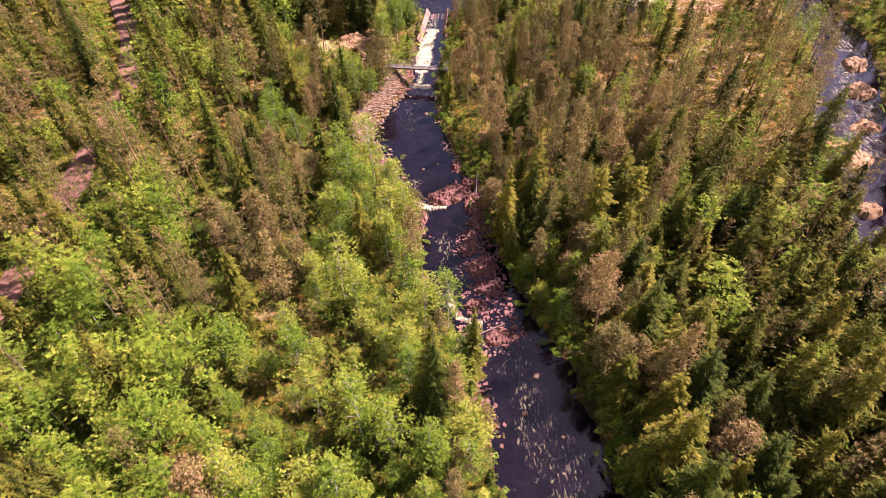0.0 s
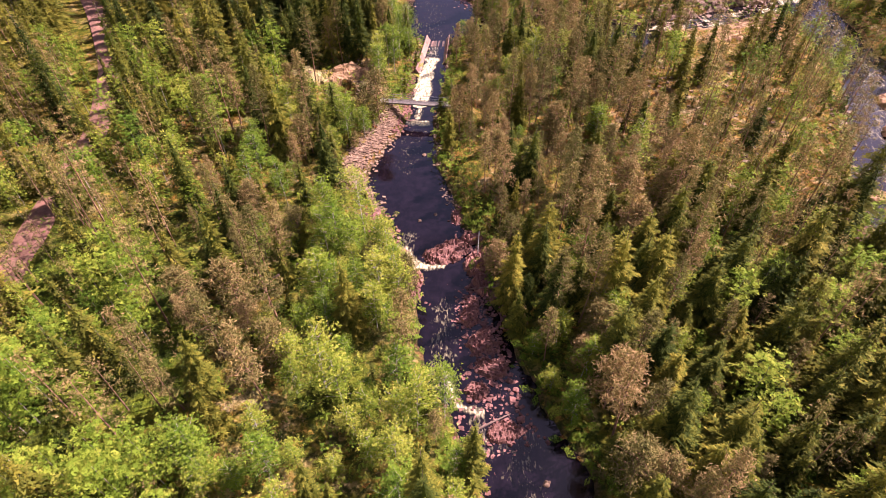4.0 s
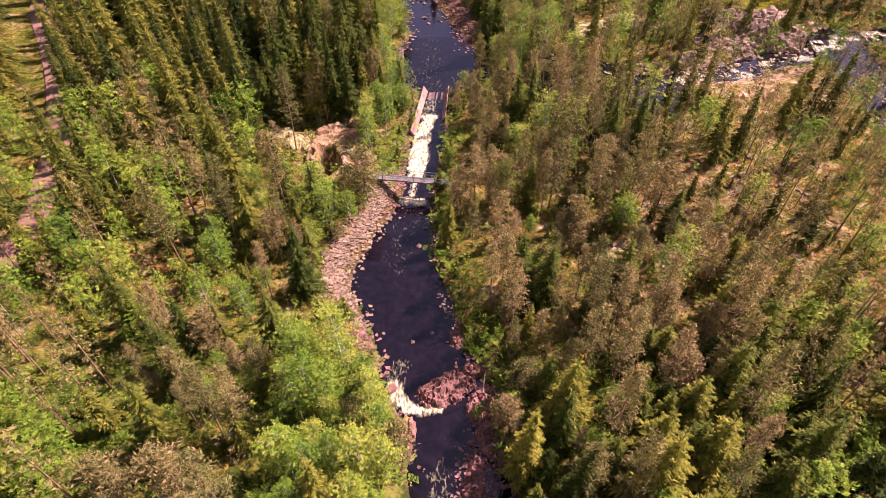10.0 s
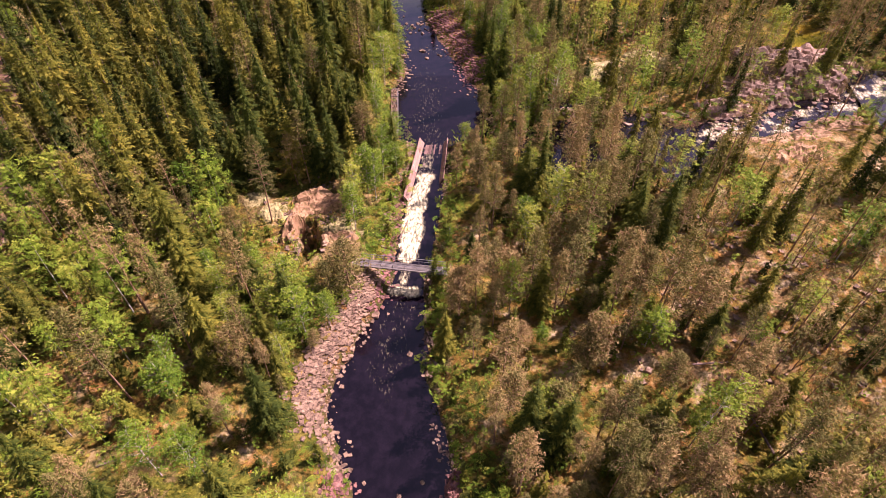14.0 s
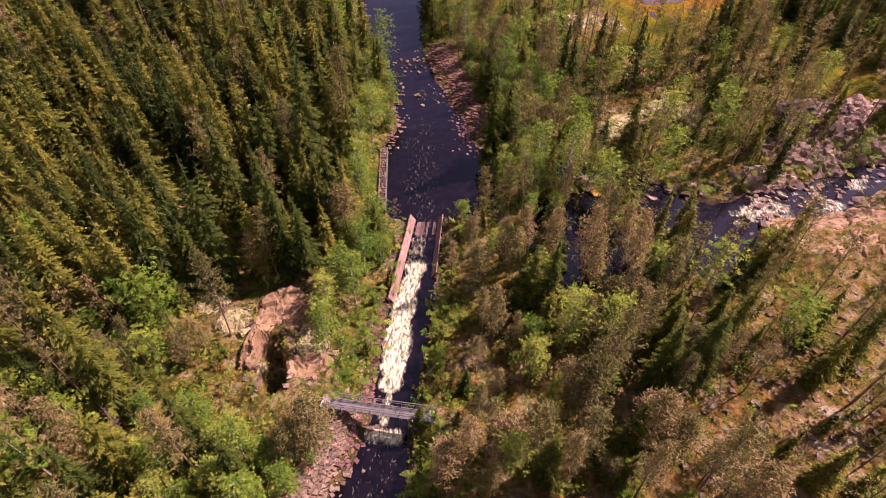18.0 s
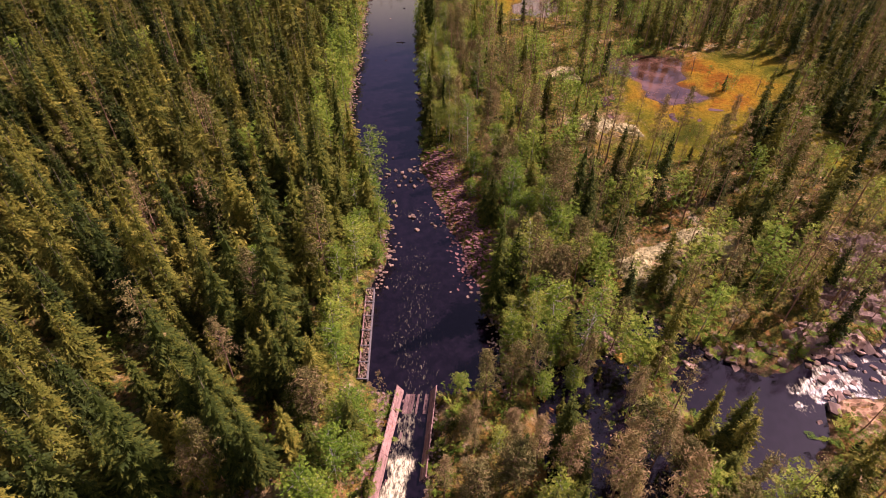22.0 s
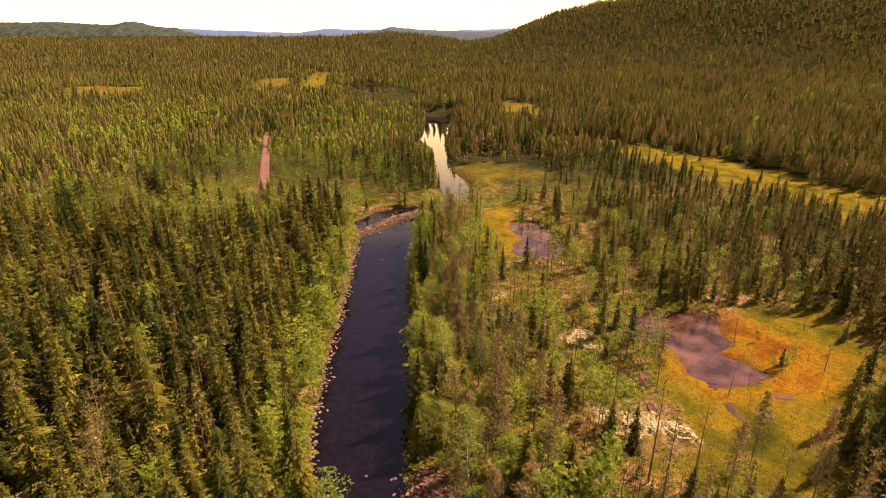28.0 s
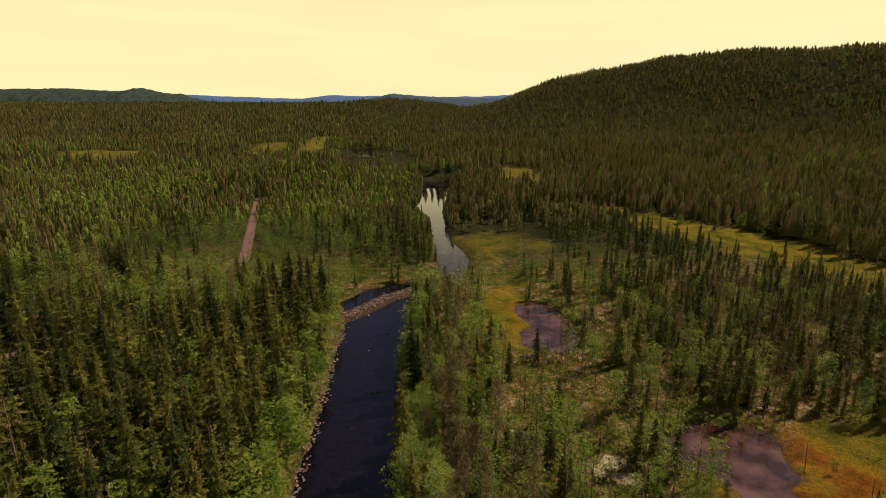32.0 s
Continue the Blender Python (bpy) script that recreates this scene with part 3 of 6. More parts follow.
# ---- water ----
def water_material(name, tint=(0.004, 0.0025, 0.004), shoal=None):
    m, n, l, b = material(name, 0.06, 0.85)
    b.inputs["IOR"].default_value = 1.33
    at = n.new("ShaderNodeAttribute")
    at.attribute_name = "foam"
    co = n.new("ShaderNodeTexCoord")
    st = n.new("ShaderNodeMapping")
    st.inputs["Scale"].default_value = (1.4, 0.55, 1.0)
    l.new(co.outputs["Object"], st.inputs["Vector"])
    streak = noise_node(n, l, 2.0, 8.0, st.outputs["Vector"], 0.74)
    streak.inputs["Distortion"].default_value = 0.4
    thr = n.new("ShaderNodeMath")
    thr.operation = "ADD"
    l.new(at.outputs["Fac"], thr.inputs[0])
    l.new(streak.outputs["Fac"], thr.inputs[1])
    fm = ramp_node(n, l, thr.outputs[0], [(0.74, (0, 0, 0)), (0.88, (0.28, 0.28, 0.28)), (1.14, (1, 1, 1))])
    bedn = noise_node(n, l, 0.16 if shoal else 0.8, 6.0)
    deep = ramp_node(n, l, bedn.outputs["Fac"], [(0.42, tint), (0.66, shoal or tuple(v * 2.2 for v in tint))])
    c = mix_node(n, l, fm.outputs["Color"], deep.outputs["Color"], (0.78, 0.69, 0.38))
    l.new(c, b.inputs["Base Color"])
    rr = n.new("ShaderNodeMapRange")
    rr.inputs["To Min"].default_value, rr.inputs["To Max"].default_value = 0.035, 0.75
    l.new(fm.outputs["Color"], rr.inputs["Value"])
    l.new(rr.outputs["Result"], b.inputs["Roughness"])
    ripple = noise_node(n, l, 2.2, 5.0, st.outputs["Vector"])
    bump_node(n, l, b, ripple.outputs["Fac"], 0.13, 0.06)
    return m


WATER = water_material("peat_dark_water")
POND_WATER = water_material("shallow_pond_water", (0.040, 0.019, 0.009), (0.15, 0.076, 0.047))


def foam_at(x, y):
    f = np.zeros(np.shape(x))
    def run(line, half, power, wild=1.0):
        d, s = along(x, y, line)
        return power * (1 - step(half * 0.35, half, d + wild * ((bumps(x, y, 1.3, 31) - 0.5) * half * 0.6 + (bumps(x, y, 3.7, 32) - 0.5) * half * 0.7)))
    f = np.maximum(f, run([(0.6, 144.5), (0.8, 140.5)], 1.2, 0.27))
    f = np.maximum(f, run([(0.4, 141), (0.0, 134)], 1.9, 0.27))
    f = np.maximum(f, run([(0.0, 135), (-0.9, 130), (-2.0, 124), (-2.4, 114)], 2.7, 0.43, 0.6))
    f = np.maximum(f, run([(-2.4, 114), (-3.0, 109)], 2.2, 0.36))
    f = np.maximum(f, run([(-4.4, 107.6), (-1.6, 107.2)], 2.0, 0.46, 0.5))
    f = np.maximum(f, run([(-3, 107), (-3.8, 101), (-4.6, 92)], 3.4, 0.17))
    f = np.maximum(f, run([(-3.6, 74), (-4.5, 72), (-4.4, 70)], 1.7, 0.25))
    f = np.maximum(f, run([(-4.3, 70.5), (-2.6, 68.6), (-0.8, 67.6), (1.4, 67.9)], 1.3, 0.40))
    f = np.maximum(f, run([(1.2, 60), (1.0, 53), (1.6, 48)], 2.6, 0.23))
    f = np.maximum(f, run([(1.8, 49.5), (2.0, 46.7), (3.0, 45.1), (5.4, 44.3)], 1.0, 0.40))
    f = np.maximum(f, run([(5.0, 43.5), (5.9, 39.5)], 1.6, 0.27))
    f = np.maximum(f, run([(9, 40), (11, 30), (13, 22)], 5.0, 0.20))
    f = np.maximum(f, run([(-10, 196), (-4, 200), (0, 196)], 5.0, 0.15))
    f = np.maximum(f, run([(-3, 186), (2, 184), (5, 182)], 3.0, 0.17))
    f = np.maximum(f, run([(1.5, 144), (0.6, 152), (-0.5, 172)], 5.5, 0.175))
    f = np.maximum(f, run([(7, 366), (10, 385), (7, 405), (1, 430), (-2, 460)], 8.0, 0.21))
    f = np.maximum(f, run([(118, 168), (100, 164), (88, 156), (79, 154), (70, 149), (60, 147), (54, 144)], 4.4, 0.37) * step(0.34, 0.60, bumps(x, y, 1.4, 33) * 0.6 + bumps(x, y, 3.6, 34) * 0.5))
    f = np.maximum(f, run([(98, 150), (95, 120), (85, 98), (75, 78), (70, 62), (64, 36)], 5.2, 0.25) * step(0.30, 0.62, bumps(x, y, 3.4, 35) * 0.6 + bumps(x, y, 9.0, 36) * 0.5))
    return f


ny_ = np.concatenate([np.arange(-60, 10, 3.0), np.arange(10, 215, 0.5), np.arange(215, 662, 2.0)])
lx = np.interp(ny_, [a for a, b in LEFT], [b for a, b in LEFT]) - 2.2
rx = np.interp(ny_, [a for a, b in RIGHT], [b for a, b in RIGHT]) + 2.2
NC = 40
WX = lx[:, None] + (rx - lx)[:, None] * np.linspace(0, 1, NC)[None, :]
WYY = np.repeat(ny_[:, None], NC, 1)
F = foam_at(WX, WYY)
WZ = level(WYY) + F * bumps(WX, WYY, 1.2, 41) * 0.16 + (bumps(WX, WYY, 2.0, 42) - 0.5) * 0.05 * (WYY < 120)
river = new("river", mesh_from("river", np.stack([WX, WYY, WZ], -1).reshape(-1, 3), grid_faces(NC, len(ny_)), WATER, True, 4, extra={"foam": F.ravel()}))
tagged(river, "dark peat-brown river with white rapids", "river", kind="structure")


def ribbon(name, line, half, lift_of, mat, label, cols=32, step_len=0.6):
    """A sheet of water along a line."""
    pts = []
    for (x0, y0), (x1, y1) in zip(line, line[1:]):
        k = max(2, int(math.dist((x0, y0), (x1, y1)) / step_len))
        pts += [(x0 + (x1 - x0) * i / k, y0 + (y1 - y0) * i / k) for i in range(k)]
    pts.append(line[-1])
    p = np.array(pts)
    t = np.gradient(p, axis=0)
    t /= np.linalg.norm(t, axis=1)[:, None]
    p = np.concatenate([p[:1] - t[:1] * half, p, p[-1:] + t[-1:] * 1.5])
    t = np.concatenate([t[:1], t, t[-1:]])
    off = np.linspace(-half, half, cols)
    x = p[:, 0][:, None] - t[:, 1][:, None] * off
    y = p[:, 1][:, None] + t[:, 0][:, None] * off
    f = foam_at(x, y)
    z = lift_of(x, y) + f * bumps(x, y, 0.9, 43) * 0.3
    ob = new(name, mesh_from(name, np.stack([x, y, z], -1).reshape(-1, 3), grid_faces(cols, len(p)), mat, True, 4, extra={"foam": f.ravel()}))
    return tagged(ob, label, "water", kind="structure")


def body_level(k):
    return lambda x, y: bodies(x, y)[k][1] - 0.02


ribbon("stream", STREAM, 5.0, body_level(0), WATER, "fast stream over rocks with white water")

def sheet(name, x0, x1, y0, y1, z, mat, label, cell=1.0):
    """Still water, as a level sheet that the ground closes round."""
    xs, ys = np.arange(x0, x1 + cell, cell), np.arange(y0, y1 + cell, cell)
    x, y = np.meshgrid(xs, ys)
    f = foam_at(x, y) * 0.7
    ob = new(name, mesh_from(name, np.stack([x, y, np.full(x.shape, z)], -1).reshape(-1, 3), grid_faces(len(xs), len(ys)), mat, True, 4, extra={"foam": f.ravel()}))
    return tagged(ob, label, "water", kind="structure")


sheet("stream_pool", 18, 56, 129, 167, 2.73, WATER, "dark still pool below the rapids")
ribbon("stream_south", STREAM_SOUTH, 7.0, body_level(2), WATER, "broad shallow stream among rocks")
sheet("bog_pond", 44, 82, 220, 264, 5.55, POND_WATER, "shallow red-brown bog pond")
sheet("small_bog_pond", 26, 46, 292, 336, 5.6, POND_WATER, "shallow bog pond reflecting the sky")
sheet("far_pond", -175, -65, 860, 1065, 9.2, WATER, "distant reach of the river", 5.0)

# ---- the last hills beyond the valley, haze painted into their blue ----
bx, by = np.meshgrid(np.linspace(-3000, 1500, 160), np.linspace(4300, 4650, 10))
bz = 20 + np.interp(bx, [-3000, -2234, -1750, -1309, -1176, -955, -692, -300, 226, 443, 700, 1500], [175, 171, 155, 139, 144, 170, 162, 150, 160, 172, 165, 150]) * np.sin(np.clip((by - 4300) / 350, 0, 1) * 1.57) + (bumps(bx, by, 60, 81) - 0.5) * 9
tagged(new("backdrop", mesh_from("backdrop", np.stack([bx, by, bz], -1).reshape(-1, 3), grid_faces(160, 10), HAZE_BLUE, True, 4)), "distant wooded hills on the horizon in haze-tinted blue", "hills", kind="structure")


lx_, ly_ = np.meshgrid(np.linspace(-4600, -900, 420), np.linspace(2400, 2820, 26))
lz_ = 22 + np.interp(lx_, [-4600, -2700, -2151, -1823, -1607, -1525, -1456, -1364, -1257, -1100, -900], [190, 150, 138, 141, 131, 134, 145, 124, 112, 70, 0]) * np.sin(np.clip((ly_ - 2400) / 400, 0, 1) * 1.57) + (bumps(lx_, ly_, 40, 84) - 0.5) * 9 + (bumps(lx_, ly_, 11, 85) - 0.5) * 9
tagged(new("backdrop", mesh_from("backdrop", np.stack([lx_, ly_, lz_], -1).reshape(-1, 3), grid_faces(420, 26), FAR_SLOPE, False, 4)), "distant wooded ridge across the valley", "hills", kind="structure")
# this hill's blue-green holds painted distance haze
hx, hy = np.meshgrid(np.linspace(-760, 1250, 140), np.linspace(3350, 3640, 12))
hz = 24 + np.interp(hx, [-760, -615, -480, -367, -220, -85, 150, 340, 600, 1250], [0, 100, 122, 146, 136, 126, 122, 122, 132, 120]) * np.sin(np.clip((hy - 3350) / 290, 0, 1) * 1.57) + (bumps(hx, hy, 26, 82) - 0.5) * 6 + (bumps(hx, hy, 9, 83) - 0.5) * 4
tagged(new("backdrop", mesh_from("backdrop", np.stack([hx, hy, hz], -1).reshape(-1, 3), grid_faces(140, 12), HAZE_GREEN, True, 4)), "distant wooded hill across the valley in haze-tinted blue-green", "hills", kind="structure")


# ---- trees ----
def tube(pts, radii, sides=5):
    """A tapered limb through points: vertices and triangles."""
    pts = [Vector(p) for p in pts]
    v, f = [], []
    for i, p in enumerate(pts):
        d = (pts[min(i + 1, len(pts) - 1)] - pts[max(i - 1, 0)]).normalized()
        u = d.orthogonal().normalized()
        w = d.cross(u)
        for k in range(sides):
            a = 2 * math.pi * k / sides
            v.append(tuple(p + (u * math.cos(a) + w * math.sin(a)) * radii[i]))
    for i in range(len(pts) - 1):
        for k in range(sides):
            a, b = i * sides + k, i * sides + (k + 1) % sides
            f += [(a, b, b + sides), (a, b + sides, a + sides)]
    return v, f


def merge(parts):
    v, f, n = [], [], 0
    for pv, pf in parts:
        v += list(pv)
        f += [tuple(i + n for i in t) for t in pf]
        n += len(pv)
    return v, f


def limbed(axis, radius, heights, limbs, sides=5):
    """A trunk with a ring at each limb, and the limbs grown into it."""
    zs = sorted(set(heights))
    v, f = tube([axis(z) for z in zs], [radius(z) for z in zs], sides)
    v, f = list(v), list(f)
    for z, pts, radii in limbs:
        ring = zs.index(z) * sides
        d = (Vector(pts[-1]) - Vector(pts[0]))
        near = sorted(range(sides), key=lambda k: -(Vector(v[ring + k]) - axis(z)).dot(d))[:2]
        lv, lf = tube(pts, radii, 3)
        n = len(v)
        v += list(lv)
        f += [tuple(i + n for i in t) for t in lf]
        f.append((ring + near[0], ring + near[1], n))
    return v, f


def sprig(c, d, length, half, n, v, f):
    """One flat tapering sprig of needles from a point."""
    e = d.cross(n)
    e = e.normalized() * half if e.length > 1e-6 else Vector((half, 0, 0))
    k = len(v)
    v += [tuple(c - e), tuple(c + e), tuple(c + d * length)]
    f.append((k, k + 1, k + 2))


def bough(base, out, length, droop, rnd, pairs):
    """A spruce branch: a hanging spine set with side twigs, its tip turned up."""
    side = Vector((-out.y, out.x, 0))
    v, f = [], []
    up = Vector((0, 0, 1))
    def spine(s):
        return base + out * length * s + up * length * (0.10 * s - droop * s * s + 0.22 * droop * s ** 4)
    if pairs == 0:
        # three broad fingers
        for a, ln, w in ((0.0, 1.0, 0.26), (0.48, 0.86, 0.24), (-0.48, 0.86, 0.24)):
            a += rnd.uniform(-0.12, 0.12)
            d = (out * math.cos(a) + side * math.sin(a)) * length * ln * rnd.uniform(0.85, 1.15) + up * length * (0.08 - droop * ln * rnd.uniform(0.6, 1.0))
            n = (up + side * (0.9 if a > 0.1 else -0.9 if a < -0.1 else rnd.uniform(-0.4, 0.4))).normalized()
            sprig(base + d * 0.22, d.normalized(), d.length * 0.8, length * w * rnd.uniform(0.8, 1.2), n, v, f)
        return v, f
    for i in range(pairs):
        s = 0.22 + 0.74 * (i + 0.4 * rnd.random()) / pairs
        for sg in (-1, 1):
            a = sg * rnd.uniform(0.6, 1.0)
            d = (out * math.cos(a) + side * math.sin(a) + up * rnd.uniform(-0.55, -0.12)).normalized()
            sprig(spine(s), d, length * (0.50 - 0.26 * s) * rnd.uniform(0.75, 1.2), length * 0.085 * rnd.uniform(0.8, 1.2), (up + side * sg * 0.5).normalized(), v, f)
    d = (spine(1.0) - spine(0.7)).normalized()
    sprig(spine(0.66), d, length * 0.42, length * 0.10, up, v, f)
    sprig(spine(0.05), (spine(0.8) - spine(0.05)).normalized(), length * 0.8, length * 0.07, (up + side * 0.5).normalized(), v, f)
    return v, f


def spruce(seed, tall, girth, whorls, per, pairs):
    rnd = random.Random(seed)
    trunk = tube([(0, 0, -0.6), (0.03, 0, tall * 0.5), (0, 0.02, tall)], [0.16 + tall * 0.004, 0.10, 0.015], 6 if pairs else 4)
    parts = []
    lean = rnd.random() * 6.28
    for i in range(whorls):
        s = i / (whorls - 1)
        z = tall * (0.07 + 0.91 * s ** 0.95)
        r = girth * ((1 - s) ** 0.78) * (0.72 + 0.5 * rnd.random()) + 0.16
        for k in range(per if s < 0.85 else max(3, per - 2)):
            if rnd.random() < 0.10:
                continue
            a = lean + i * 2.4 + 6.283 * k / per + rnd.uniform(-0.4, 0.4)
            out = Vector((math.cos(a), math.sin(a), 0))
            ln = r * rnd.uniform(0.6, 1.22)
            parts.append(bough(Vector((0, 0, z + rnd.uniform(-0.25, 0.25))), out, ln, rnd.uniform(0.25, 0.62) - 0.75 * max(0, s - 0.6), rnd, pairs))
    # dense cones inside the crown, darker in colour, added to block light through it
    for i in range(4):
        z0, rr = tall * (0.08 + 0.21 * i), girth * 0.52 * (1 - 0.21 * i) ** 0.8
        ring = [(math.cos(q * 1.2566 + i) * rr * rnd.uniform(0.75, 1.15), math.sin(q * 1.2566 + i) * rr * rnd.uniform(0.75, 1.15), z0 + rnd.uniform(-0.3, 0.3)) for q in range(5)]
        parts.append((ring + [(0, 0, min(tall * 0.90, z0 + tall * 0.32))], [(q, (q + 1) % 5, 5) for q in range(5)]))
    top = ([], [])
    sprig(Vector((0, 0, tall - 0.5)), Vector((0.03, 0.02, 1)).normalized(), 0.8, 0.09, Vector((1, 0, 0)), *top)
    sprig(Vector((0, 0, tall - 0.5)), Vector((0.03, 0.02, 1)).normalized(), 0.8, 0.09, Vector((0, 1, 0)), *top)
    parts.append(top)
    return trunk, merge(parts)


def tuft(c, size, blades, rnd, flat=0.6):
    """A spray of blades round a point."""
    v, f = [], []
    for k in range(blades):
        d = Vector((rnd.gauss(0, 1), rnd.gauss(0, 1), rnd.gauss(0.25, flat))).normalized()
        e = d.orthogonal().normalized() * size * rnd.uniform(0.16, 0.30)
        if rnd.random() < 0.5:
            e = d.cross(e)
        b = c + Vector((rnd.uniform(-1, 1), rnd.uniform(-1, 1), rnd.uniform(-1, 1))) * size * 0.35
        n = len(v)
        v += [tuple(b - e), tuple(b + e), tuple(b + d * size * rnd.uniform(0.6, 1.1))]
        f.append((n, n + 1, n + 2))
    return v, f


def brush(c, size, count, rnd, thin):
    """A pine's needle brush: sprigs that point out and up round the end of a twig."""
    v, f = [], []
    for k in range(count):
        d = Vector((rnd.gauss(0, 1), rnd.gauss(0, 1), rnd.gauss(0.25, 0.7))).normalized()
        n = Vector((rnd.gauss(0, 1), rnd.gauss(0, 1), rnd.gauss(0.5, 1)))
        b = c + Vector((rnd.gauss(0, 1), rnd.gauss(0, 1), rnd.gauss(0, 0.7))) * size * 0.55
        sprig(b - d * size * 0.3, d, size * rnd.uniform(0.7, 1.2), size * thin * rnd.uniform(0.7, 1.3), n, v, f)
    return v, f


def pine(seed, tall, crown_low, spread, limbs, tufts, blades, round_top=0.0):
    rnd = random.Random(seed)
    fine = blades > 6
    bend = [rnd.uniform(-0.25, 0.25), rnd.uniform(-0.25, 0.25)]
    def axis(z):
        s = z / tall
        return Vector((bend[0] * math.sin(s * 3), bend[1] * math.sin(s * 2.6), z))
    heights, arms = [-0.5, tall * 0.12, tall * 0.98], []
    leaf = []
    for i in range(limbs):
        s = crown_low + (1 - crown_low) * (i + rnd.random()) / limbs
        z = tall * s
        t = (s - crown_low) / (1 - crown_low)
        env = (math.sin(math.pi * min(1, 0.22 + t * 0.78)) ** 0.7) if round_top else (1.04 - t) ** 0.85 * min(1, 0.5 + 2.4 * t)
        ln = spread * env * rnd.uniform(0.55, 1.15) + 0.25
        a = i * 2.39996 + rnd.uniform(-0.4, 0.4)
        out = Vector((math.cos(a), math.sin(a), 0))
        up = rnd.uniform(0.0, 0.45) + 0.3 * t
        p0 = axis(z)
        p1 = p0 + out * ln * 0.55 + Vector((0, 0, up * ln * 0.35))
        p2 = p0 + out * ln + Vector((0, 0, up * ln * 0.8))
        if fine:
            heights.append(z)
            arms.append((z, [p0, p1, p2], [0.05, 0.03, 0.008]))
        for k in range(tufts):
            q = 0.35 + 0.65 * (k + rnd.random()) / tufts
            c = p0.lerp(p2, q) + Vector((rnd.gauss(0, 0.24), rnd.gauss(0, 0.24), rnd.gauss(0.05, 0.16))) * (0.3 + ln * 0.7)
            leaf.append(brush(c, rnd.uniform(0.36, 0.52) if fine else rnd.uniform(0.36, 0.52), blades, rnd, 0.13 if fine else 0.36))
    leaf.append(brush(axis(tall), 0.5, blades + 2, rnd, 0.15))
    wood = limbed(axis, lambda z: 0.02 + 0.125 * (1 - max(0, z) / tall) ** 0.8, heights, arms, 4)
    return wood, merge(leaf)


def birch(seed, tall, spread, limbs, tufts, blades, stems=1):
    rnd = random.Random(seed)
    wood, leaf = [], []
    for st in range(stems):
        sx, sy = (rnd.uniform(-1, 1) * 1.2, rnd.uniform(-1, 1) * 1.2) if stems > 1 else (rnd.uniform(-.4, .4), rnd.uniform(-.4, .4))
        h = tall * (1 if st == 0 else rnd.uniform(0.7, 0.95))
        def axis(z):
            s = z / h
            return Vector((sx * max(0, s) ** 1.4, sy * max(0, s) ** 1.4, z))
        heights, arms = [-0.4, h * 0.15, h * 0.97], []
        for i in range(limbs):
            s = 0.22 + 0.78 * (i + rnd.random()) / limbs
            env = math.sin(math.pi * (0.12 + 0.80 * s)) ** 0.8
            ln = spread * env * rnd.uniform(0.5, 1.15) + 0.2
            a = i * 2.39996 + st + rnd.uniform(-0.5, 0.5)
            out = Vector((math.cos(a), math.sin(a), 0))
            p0, rise = axis(h * s), rnd.uniform(0.15, 0.9)
            p2 = p0 + out * ln + Vector((0, 0, rise * ln))
            if blades > 6:
                heights.append(h * s)
                arms.append((h * s, [p0, p0.lerp(p2, 0.5) + Vector((0, 0, 0.08)), p2], [0.035, 0.02, 0.006]))
            for k in range(tufts):
                q = 0.25 + 0.8 * (k + rnd.random()) / tufts
                c = p0.lerp(p2, q) + Vector((rnd.gauss(0, 0.2), rnd.gauss(0, 0.2), rnd.gauss(-0.05, 0.18))) * (0.4 + ln * 0.5)
                leaf.append(leaves(c, rnd.uniform(0.16, 0.23) if blades > 6 else rnd.uniform(0.34, 0.46), blades, rnd, 1.35 if blades > 6 else 1.1))
        wood.append(limbed(axis, lambda z: 0.01 + 0.09 * (1 - max(0, z) / h) ** 0.9, heights, arms, 3))
    return merge(wood), merge(leaf)


def leaves(c, size, count, rnd, loose=1.0):
    """A loose clump of small leaf blades."""
    v, f = [], []
    for k in range(count):
        b = c + Vector((rnd.gauss(0, 1), rnd.gauss(0, 1), rnd.gauss(0, 0.8))) * size * loose
        d = Vector((rnd.gauss(0, 1), rnd.gauss(0, 1), rnd.gauss(-0.2, 0.5))).normalized() * size * 1.0
        e = d.cross(Vector((rnd.gauss(0, 0.5), rnd.gauss(0, 0.5), 1))).normalized() * size * 0.62
        n = len(v)
        v += [tuple(b - d), tuple(b + e), tuple(b + d), tuple(b - e)]
        f += [(n, n + 1, n + 2), (n, n + 2, n + 3)]
    return v, f


def snag(seed, tall):
    rnd = random.Random(seed)
    wood = [tube([(0, 0, -0.4), (0.1, 0.05, tall * 0.5), (0.05, 0.15, tall)], [0.15, 0.10, 0.02], 6)]
    for i in range(int(tall * 5)):
        z = tall * rnd.uniform(0.25, 0.97)
        a, ln = rnd.uniform(0, 6.28), rnd.uniform(0.5, 2.0) * (1.15 - z / tall)
        p = Vector((0.08, 0.08, z))
        wood.append(tube([p, p + Vector((math.cos(a) * ln, math.sin(a) * ln, ln * rnd.uniform(-0.2, 0.4)))], [0.05, 0.012], 3))
    return merge(wood), ([], [])


